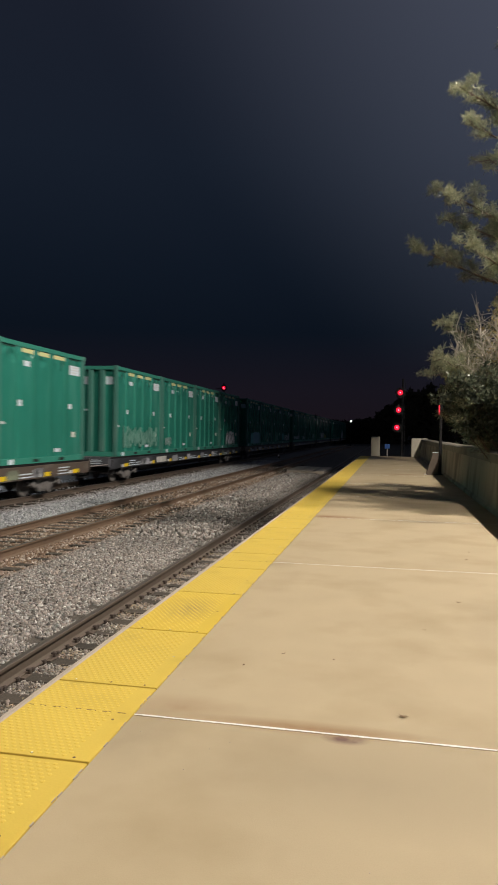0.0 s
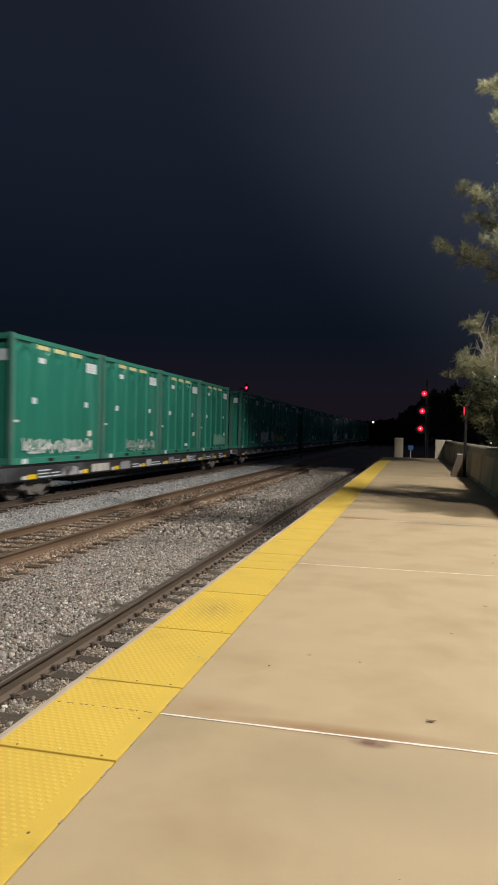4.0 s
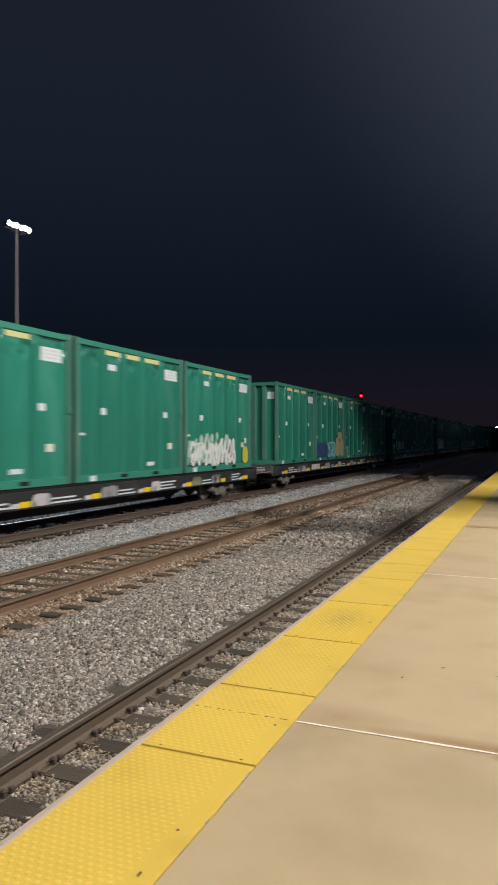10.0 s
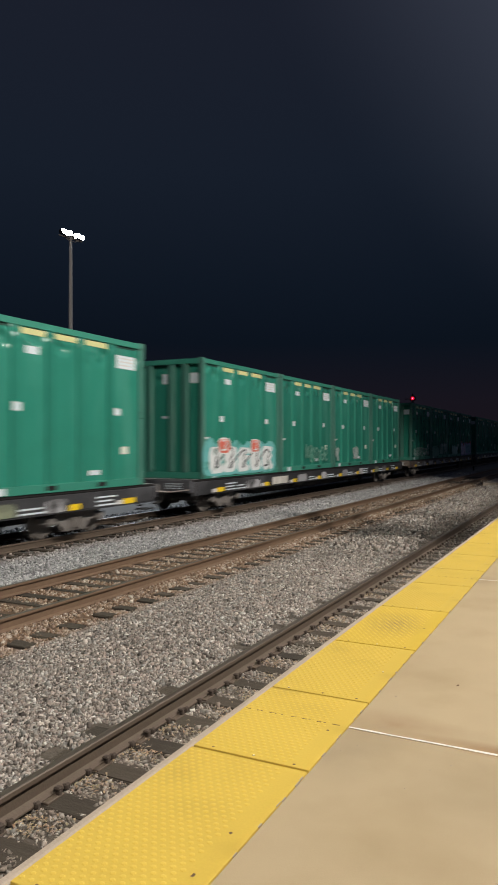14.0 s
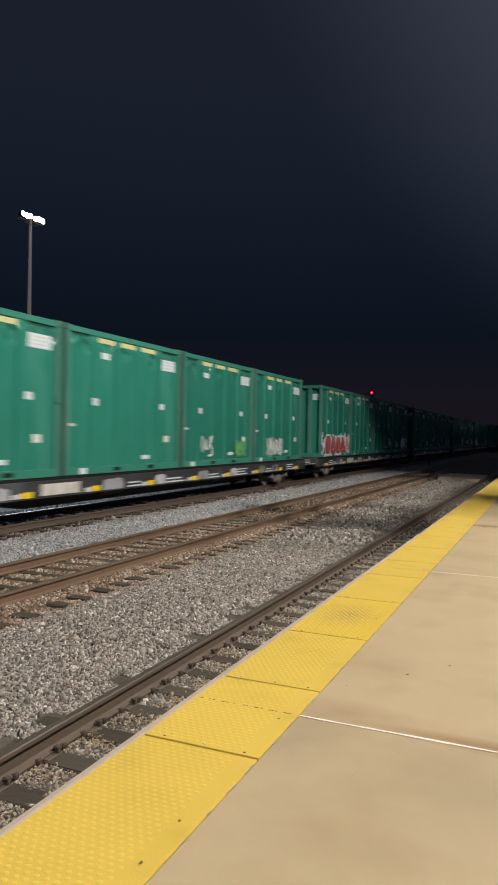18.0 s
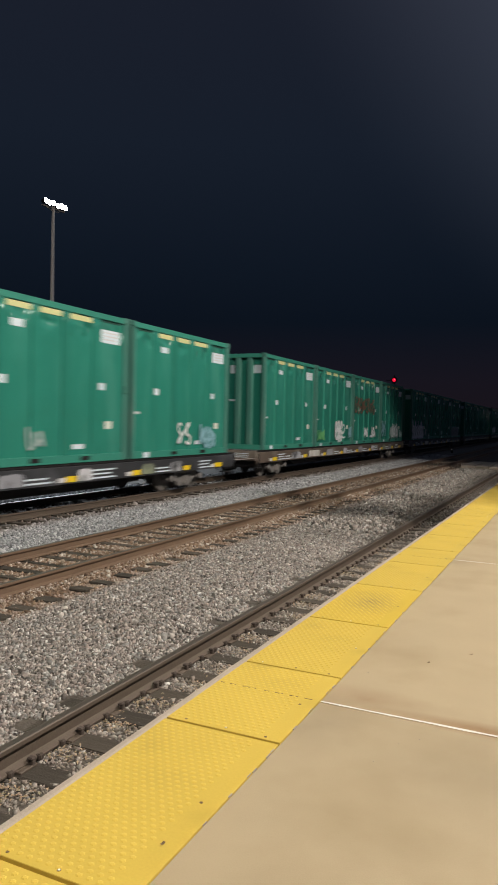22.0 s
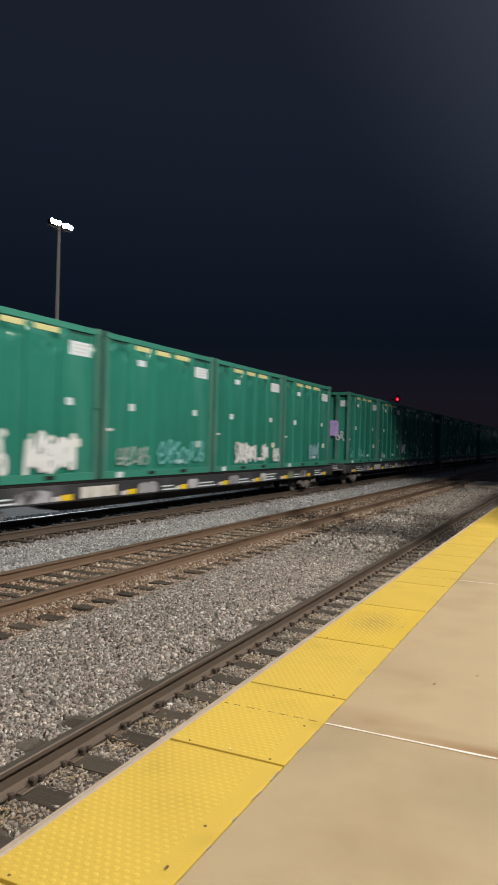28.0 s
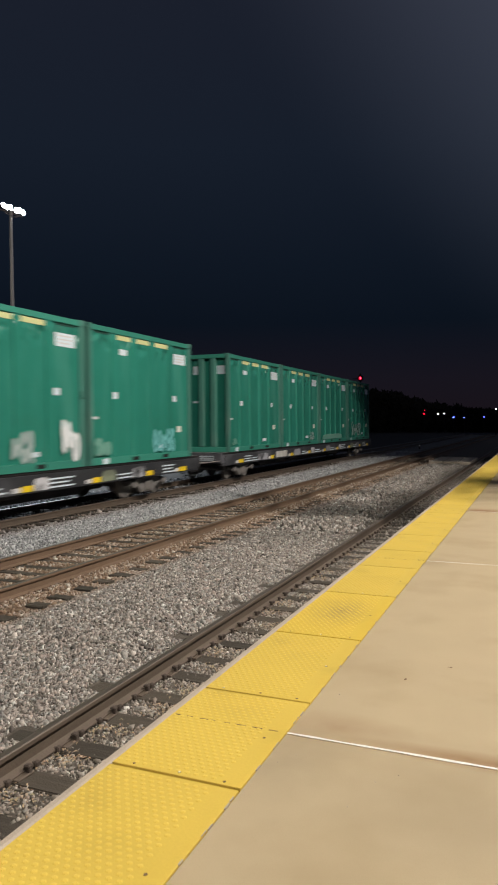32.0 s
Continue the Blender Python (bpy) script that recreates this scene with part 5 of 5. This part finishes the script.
# swollen letters: half-widths and heights about the middle, as shares of a letter's cell
GLYPHS = (
    ((-0.48, -0.50), (0.30, -0.50), (0.50, -0.28), (0.46, -0.02), (0.34, 0.04), (0.46, 0.22), (0.40, 0.46), (0.10, 0.52), (-0.46, 0.50)),
    ((-0.50, -0.50), (-0.20, -0.52), (-0.14, -0.18), (0.10, -0.18), (0.20, -0.52), (0.52, -0.50), (0.40, 0.10), (0.18, 0.50), (-0.16, 0.52), (-0.40, 0.10)),
    ((-0.50, -0.34), (-0.30, -0.52), (0.34, -0.50), (0.52, -0.24), (0.40, 0.02), (0.06, 0.10), (0.42, 0.18), (0.48, 0.44), (0.00, 0.52), (-0.44, 0.40), (-0.46, 0.06), (-0.10, -0.06), (-0.14, -0.18), (-0.46, -0.14)),
    ((-0.44, -0.52), (0.50, -0.50), (0.52, -0.26), (0.10, -0.22), (0.46, 0.02), (0.44, 0.18), (0.12, 0.20), (0.50, 0.30), (0.46, 0.50), (-0.46, 0.52)),
    ((-0.34, -0.50), (0.30, -0.52), (0.52, -0.20), (0.50, 0.24), (0.26, 0.52), (-0.30, 0.50), (-0.52, 0.22), (-0.50, -0.24)),
)


def throw_up(parent, y0, y1, z0, z1, count, fill, rim, line, seed, layer, end=False):
    """Big outlined letters: each a filled shape on a larger rim, and one thin line drawn over them all."""
    rng = random.Random(seed)
    cell, h, said = (y1 - y0) / count, z1 - z0, "%s spray-painted letter"
    line_pts = []
    for k in range(count):
        c, m = y0 + cell * (k + 0.5), z0 + h * 0.5
        shape, lean, grow = GLYPHS[(seed + 2 * k + k // 2) % len(GLYPHS)], rng.uniform(-0.16, 0.16), rng.uniform(0.88, 1.0)
        for name, width, tall, col, up in (("graffiti_rim", 1.24, 1.06, rim, 0.0), ("graffiti_letter", 1.02, 0.88, fill, 0.003)):
            pts = []
            for i, (a, b) in enumerate(shape):
                na, nb = shape[(i + 1) % len(shape)]
                for f in (0.2, 0.8):
                    u, v = a + (na - a) * f, b + (nb - b) * f
                    pts.append((min(max(c + cell * (u * width + lean * v), y0 - 0.05), y1 + 0.05), m + h * v * tall * grow - h * (1 - grow) * 0.5))
            part(name, flat_shape(pts, OUT + 0.004 * layer + up + 0.0004 * k, end), spray(col), parent, said % SAY[col])
        for a, b in ((-0.2, 0.2), (0.05, 0.32), (0.2, 0.12), (-0.05, -0.05), (0.22, -0.28), (-0.22, -0.3)):
            line_pts.append((c + cell * (a + rng.uniform(-0.08, 0.08)), m + h * (b + rng.uniform(-0.06, 0.06))))
    part("graffiti_line", ribbon(line_pts, 0.045 + 0.02 * h, end, OUT + 0.004 * layer + 0.006), spray(line), parent, "thin %s line over the letters" % SAY[line])


# car: (container: tags); a tag is form, from, to along the side, from, to in height, colour
TAGS = {
    1: {0: [("dense", 0.8, 5.2, 0.35, 1.35, FAINT)], 1: [("scrawl", 0.4, 1.5, 0.3, 0.9, GREY)], },
    2: {0: [("block", 1.5, 3.1, 0.16, 1.12, CYAN), ("block", 2.6, 5.5, 0.14, 1.20, SKY)], 1: [("scrawl", 2.3, 4.2, 0.15, 1.3, FAINT)], 2: [("scrawl", 1.9, 3.6, 0.2, 1.2, FAINT)], 3: [("dense", 0.3, 1.5, 0.25, 1.05, CYAN), ("scrawl", 1.9, 5.6, 0.25, 0.95, WHITE)]},
    3: {0: [("scrawl", 0.6, 5.2, 0.3, 0.8, WHITE)], 1: [("scrawl", 2.2, 5.4, 0.2, 0.75, GREY)], 3: [("bubble", 2.6, 5.2, 0.3, 1.0, FAINT)]},
    4: {0: [("bubble", 3.4, 4.2, 1.6, 2.7, RUSTED)], 1: [("dense", 0.3, 3.2, 0.25, 1.25, WHITE), ("dense", 4.1, 5.6, 0.25, 1.3, GREY), ("scrawl", 2.6, 3.2, 0.4, 1.6, WHITE)], 2: [("scrawl", 0.2, 4.6, 1.5, 2.2, FAINT), ("scrawl", 0.2, 3.6, 0.35, 0.95, YELLOW)]},
    5: {0: [("scrawl", 4.0, 5.6, 0.25, 0.7, GREY)], 1: [("scrawl", 0.5, 2.0, 0.3, 0.9, WHITE), ("scrawl", 3.0, 3.7, 0.3, 0.9, WHITE)], 2: [("scrawl", 1.0, 2.2, 0.3, 0.8, FAINT)]},
    6: {0: [("dense", 0.15, 1.5, 1.25, 2.25, MINT)], 1: [("dense", 0.3, 1.5, 0.25, 0.95, GREY), ("block", 1.9, 2.9, 0.4, 0.85, PINK)], 3: [("dense", 0.2, 3.6, 0.15, 1.45, MINT), ("dense", 0.4, 4.2, 0.2, 1.25, WHITE), ("bubble", 4.95, 5.5, 0.2, 1.05, YELLOW), ("block", 5.1, 5.3, 1.0, 1.25, WHITE)]},
    7: {1: [("block", 0.1, 2.15, 0.14, 1.05, NAVY), ("bubble", 3.85, 5.6, 0.15, 1.5, BEIGE), ("block", 4.25, 5.2, 1.2, 1.66, BEIGE)], 2: [("dense", 0.2, 0.7, 0.2, 0.8, GREY)], 3: [("scrawl", 3.6, 4.6, 0.2, 0.5, FAINT)]},
    8: {0: [("dense", 0.25, 0.95, 0.2, 0.9, MINT), ("dense", 0.2, 1.0, 1.2, 1.75, MINT), ("dense", 1.35, 2.0, 0.25, 1.1, MINT), ("dense", 2.35, 3.05, 0.25, 1.1, MINT), ("dense", 3.33, 3.98, 0.25, 1.15, MINT), ("dense", 4.35, 5.2, 0.25, 1.1, MINT)]},
    9: {0: [("bubble", 0.0, 5.5, 0.08, 1.35, CYAN)], 1: [("scrawl", 2.5, 5.2, 0.3, 1.1, FAINT)], 2: [("dense", 0.2, 0.7, 0.3, 1.0, GREY), ("dense", 2.8, 3.6, 0.3, 1.0, GREY)]},
    10: {0: [("scrawl", 0.5, 5.2, 0.2, 0.9, GREY)], 1: [("bubble", 0.3, 2.7, 0.15, 1.0, SAGE), ("dense", 3.1, 4.4, 0.2, 1.15, GREY), ("dense", 4.8, 5.7, 0.2, 1.3, GREY), ("scrawl", 0.4, 5.6, 0.2, 1.0, FAINT)], 2: [("bubble", 1.9, 4.5, 0.12, 1.1, SAGE), ("dense", 2.1, 4.4, 0.2, 1.0, MINT), ("block", 3.9, 4.6, 0.55, 0.85, WHITE)], 3: [("bubble", 0.15, 5.6, 0.15, 1.42, RED)]},
    11: {2: [("scrawl", 1.3, 2.4, 0.3, 1.1, WHITE), ("dense", 4.2, 5.2, 0.25, 0.9, LIME)], 3: [("dense", 1.4, 3.2, 0.2, 0.8, MINT), ("dense", 1.3, 3.3, 0.22, 1.1, GREY), ("scrawl", 1.5, 3.2, 0.3, 1.0, WHITE)]},
    12: {0: [("dense", 0.05, 5.6, 0.12, 1.36, WHITE)], 2: [("scrawl", 4.6, 5.6, 0.3, 1.0, WHITE)], 3: [("scrawl", 0.9, 2.0, 0.25, 0.95, WHITE), ("scrawl", 3.0, 5.7, 0.2, 1.35, WHITE), ("dense", 3.2, 4.4, 0.3, 1.1, WHITE)]},
    13: {1: [("dense", 0.4, 1.5, 0.3, 0.9, GREY)], 2: [("scrawl", 2.0, 2.7, 0.3, 1.0, GREY)], 3: [("scrawl", 2.4, 3.4, 0.3, 1.1, WHITE), ("dense", 3.9, 5.0, 0.2, 1.0, SKY)]},
    14: {1: [("dense", 0.2, 1.3, 0.25, 0.85, LIME), ("dense", 2.9, 4.1, 0.15, 1.4, WHITE), ("scrawl", 3.9, 4.6, 0.3, 1.2, WHITE), ("dense", 5.2, 5.7, 0.25, 1.1, SKY)], 2: [("scrawl", 0.2, 4.4, 1.7, 2.7, BROWN), ("dense", 2.2, 3.0, 0.35, 0.95, WHITE), ("dense", 3.8, 4.6, 0.3, 1.0, WHITE)], 3: [("dense", 0.2, 1.2, 0.35, 1.4, SKY), ("bubble", 2.5, 4.4, 0.25, 0.85, SAGE), ("dense", 2.3, 4.7, 0.2, 1.15, GREY), ("scrawl", 2.8, 4.4, 0.3, 1.3, WHITE), ("dense", 5.0, 5.7, 0.2, 0.8, MINT)]},
    15: {0: [("block", 0.15, 0.55, 0.6, 1.62, LILAC), ("block", 1.1, 1.5, 0.6, 1.5, LILAC), ("block", 2.1, 2.5, 0.6, 1.5, LILAC), ("block", 3.1, 3.75, 0.6, 1.5, LILAC), ("dense", 4.9, 5.5, 0.25, 0.95, GREY)], 1: [("scrawl", 0.3, 1.0, 0.2, 0.5, WHITE)], 2: [("dense", 0.2, 1.1, 0.2, 0.75, MINT)], 3: [("block", 0.15, 4.55, 0.10, 1.1, STEEL)]},
    16: {1: [("dense", 0.5, 1.6, 0.1, 0.45, GREY), ("scrawl", 2.0, 2.4, 0.3, 0.9, GREY)], 3: [("scrawl", 1.8, 2.4, 0.3, 0.8, FAINT)]},
    17: {0: [("dense", 1.1, 2.8, 0.15, 1.3, WHITE), ("scrawl", 1.2, 2.6, 0.2, 1.2, WHITE), ("dense", 3.3, 5.0, 0.15, 1.3, WHITE), ("scrawl", 3.4, 4.9, 0.2, 1.2, WHITE)], 1: [("scrawl", 2.6, 5.4, 0.3, 1.1, CYAN), ("scrawl", 0.6, 2.2, 0.3, 0.9, GREY)], 2: [("dense", 1.6, 3.4, 0.25, 1.05, WHITE), ("dense", 3.9, 4.5, 0.3, 1.0, WHITE), ("dense", 5.0, 5.7, 0.25, 0.9, WHITE)], 3: [("dense", 3.0, 4.4, 0.3, 1.1, SKY)]},
    18: {0: [("scrawl", 0.2, 0.8, 0.2, 0.9, CYAN), ("scrawl", 1.8, 3.0, 0.2, 0.9, CYAN)], 1: [("scrawl", 0.8, 1.6, 0.2, 0.6, WHITE)], 2: [("dense", 0.1, 1.2, 0.4, 1.2, WHITE), ("dense", 4.8, 5.6, 0.2, 0.9, MINT)], 3: [("bubble", 0.3, 1.0, 0.2, 0.7, FAINT)]},
    19: {1: [("scrawl", 2.6, 5.2, 0.2, 0.8, GREY)], 2: [("dense", 3.1, 3.9, 0.2, 1.0, GREY), ("dense", 4.9, 5.7, 0.15, 1.3, WHITE)], 3: [("dense", 3.3, 4.7, 0.2, 1.0, CYAN), ("bubble", 0.2, 1.0, 0.25, 0.8, FAINT)]},
    20: {0: [("scrawl", 0.3, 0.8, 0.2, 0.6, FAINT)], 1: [("scrawl", 4.2, 5.0, 0.2, 0.7, GREY)], 2: [("block", 0.5, 4.5, 0.2, 0.5, FAINT)], 3: [("scrawl", 0.8, 3.4, 0.25, 1.2, GREY)]},
}
END_TAGS = {18: [("block", -1.2, -0.35, 1.35, 2.35, VIOLET), ("block", -0.45, 0.25, 1.15, 2.25, VIOLET), ("block", 0.15, 0.72, 1.45, 2.35, VIOLET), ("scrawl", 0.55, 1.1, 1.2, 1.75, LILAC)]}
# big outlined letters: car, container: from, to along the side, from, to in height, how many, fill, rim, line
LETTERS = {
    (6, 0): [(1.25, 4.3, 0.06, 1.25, 3, WHITE, LILAC, STEEL), (4.2, 5.45, 0.08, 1.62, 1, WHITE, LILAC, STEEL)],
    (7, 1): [(2.15, 3.75, 0.18, 1.12, 2, CYAN, SKY, DARK)],
    (9, 0): [(0.35, 5.2, 0.10, 1.15, 5, WHITE, CYAN, DARK), (1.0, 1.75, 0.78, 1.32, 1, CORAL, WHITE, WHITE), (3.35, 4.0, 0.80, 1.30, 1, CORAL, WHITE, WHITE)],
    (10, 3): [(0.2, 2.5, 0.10, 1.22, 2, LILAC, PURPLE, PURPLE), (2.4, 5.3, 0.10, 1.15, 3, SKY, PURPLE, NAVY)],
    (12, 0): [(0.75, 4.7, 0.10, 1.22, 4, RED, WHITE, PINK), (4.75, 5.45, 0.3, 1.1, 1, PINK, WHITE, WHITE)],
    (15, 0): [(0.15, 4.35, 0.12, 1.15, 6, WHITE, LILAC, STEEL)],
    (15, 3): [(0.25, 4.45, 0.12, 1.08, 5, STEEL, GREY, DARK)],
    (1, 3): [(1.7, 4.4, 0.25, 1.15, 3, WHITE, GREY, DARK)],
}
BROWN_CARS = (0, 2, 10, 14)
SAY = {WHITE: "white", GREY: "pale grey", FAINT: "faded", CYAN: "cyan", SKY: "pale blue", PINK: "pink", RED: "red", PURPLE: "purple", YELLOW: "yellow", NAVY: "navy blue", BEIGE: "beige", LIME: "lime green", DARK: "dark grey", BROWN: "rusty red", LILAC: "pale lilac", RUSTED: "rust-tinged", MINT: "pale mint", STEEL: "steel grey", CORAL: "orange-red", VIOLET: "violet", SAGE: "pale sage green"}

box_master = container()
cars = {False: flat_car(M_SILL), True: flat_car(M_SILLRUST)}
cars[True]["label"] = "long grimy brown container flat car with yellow reflectors along its sill"
for car in cars.values():
    for j, (y0, y1, colour) in enumerate(((3.05, 4.15, (0.44, 0.44, 0.48)), (7.75, 8.75, (0.34, 0.34, 0.37)), (10.50, 11.15, (0.52, 0.51, 0.56)), (13.35, 14.15, (0.30, 0.30, 0.33)), (16.05, 16.60, (0.58, 0.57, 0.60)), (18.85, 19.5, (0.26, 0.29, 0.20)), (20.40, 21.15, (0.42, 0.42, 0.45)))):
        tag(car, "block", y0, y1, -0.065, 0.26, colour, 900 + j, 0, False, "paint_patch", "faded patch of overpainting")
train = []
used = set()
for n in range(0, 21):
    brown = n in BROWN_CARS
    car = copy_thing(cars[brown], Matrix()) if brown in used else cars[brown]
    used.add(brown)
    car["group"] = "flat cars of the freight train"
    train.append((car, n, 0.0, 0.0))
    for k in range(4):
        box_k = copy_thing(box_master, Matrix())
        box_k["group"] = "waste containers on the train"
        marks = TAGS.get(n, {}).get(k, [])
        for j, (form, y0, y1, z0, z1, colour) in enumerate(marks):
            tag(box_k, form, y0, y1, z0, z1, colour, 100 * n + 10 * k + j, j)
        for j, (y0, y1, z0, z1, many, fill, rim, line) in enumerate(LETTERS.get((n, k), ())):
            throw_up(box_k, y0, y1, z0, z1, many, fill, rim, line, 7 * n + 3 * k + j, len(marks) + 3 * j)
            marks = marks + [(None, 0, 0, 0, 0, fill)]
        if k == 0 and n in END_TAGS:
            for j, (form, y0, y1, z0, z1, colour) in enumerate(END_TAGS[n]):
                tag(box_k, form, y0, y1, z0, z1, colour, n + j, j, True)
            box_k["label"] = "tall green steel container with a purple spray-painted shape on its end"
        elif marks:
            box_k["label"] = "tall green waste container with %s graffiti" % " and ".join(list(dict.fromkeys(SAY[m[5]] for m in marks))[:2])
        train.append((box_k, n, k * STEP, DECK))
for o in (*box_master.children_recursive, box_master):
    bpy.data.objects.remove(o)

# ---- ties, plates and spikes ----
TIE_TOP = RAIL - 0.172 - 0.012
for x0, x1, owner, stretch in ((-2.02, -0.14, track1, (0.0, 52.0)), (-7.10, -4.30, track2, (3.0, 53.0)), (-11.95, -9.25, track3, (5.0, 42.0))):
    meshes = [uneven_tie(x0, x1, s) for s in range(5)]
    rng = random.Random(int(x0 * 100))
    k0, k1 = int(stretch[0] / TIE), int(stretch[1] / TIE)
    for k in range(k0, k1):
        part("tie", meshes[rng.randrange(5)], None, owner, at=pose(rng.uniform(-0.03, 0.03), k * TIE + rng.uniform(-0.03, 0.03), TIE_TOP + rng.uniform(-0.006, 0.004), 0, 0, rng.uniform(-1.2, 1.2)))
plates, spikes, anchors = plate_mesh(), spike_mesh(), anchor_mesh()
for k in range(2, 60):
    y = k * TIE
    part("tie_plate", plates, None, track1, at=pose(NEAR_RAIL, y, TIE_TOP + 0.004))
    part("spike", spikes, None, track1, at=pose(NEAR_RAIL + 0.095, y + 0.05, TIE_TOP + 0.012))
    if k < 40:
        part("anchor", anchors, None, track1, at=pose(NEAR_RAIL + 0.03, y - 0.14, TIE_TOP + 0.012))
        part("anchor", anchors, None, track1, at=pose(NEAR_RAIL + 0.03, y + 0.15, TIE_TOP + 0.012))

# ---- what moves ----
# metres that the train has gone, second by second
GONE = list(enumerate((
    -0.42, 15.78, 31.66, 47.98, 64.10, 80.30, 96.45, 112.79, 129.07, 145.53, 161.43, 178.38, 194.74, 211.15, 227.53, 243.85, 260.15,
    276.18, 293.18, 309.57, 325.41, 342.37, 358.27, 375.29, 391.74, 407.57, 424.50, 440.80, 457.10, 473.39, 489.82, 506.90, 522.80)))


def motions():
    """The whole train rolls towards -y: car n's leading edge stands at n * PITCH less the way gone."""
    for ob, n, along, up in train:
        walk(ob, [(t, pose(TRAIN_X, n * PITCH + along - s, up)) for t, s in GONE])


motions()
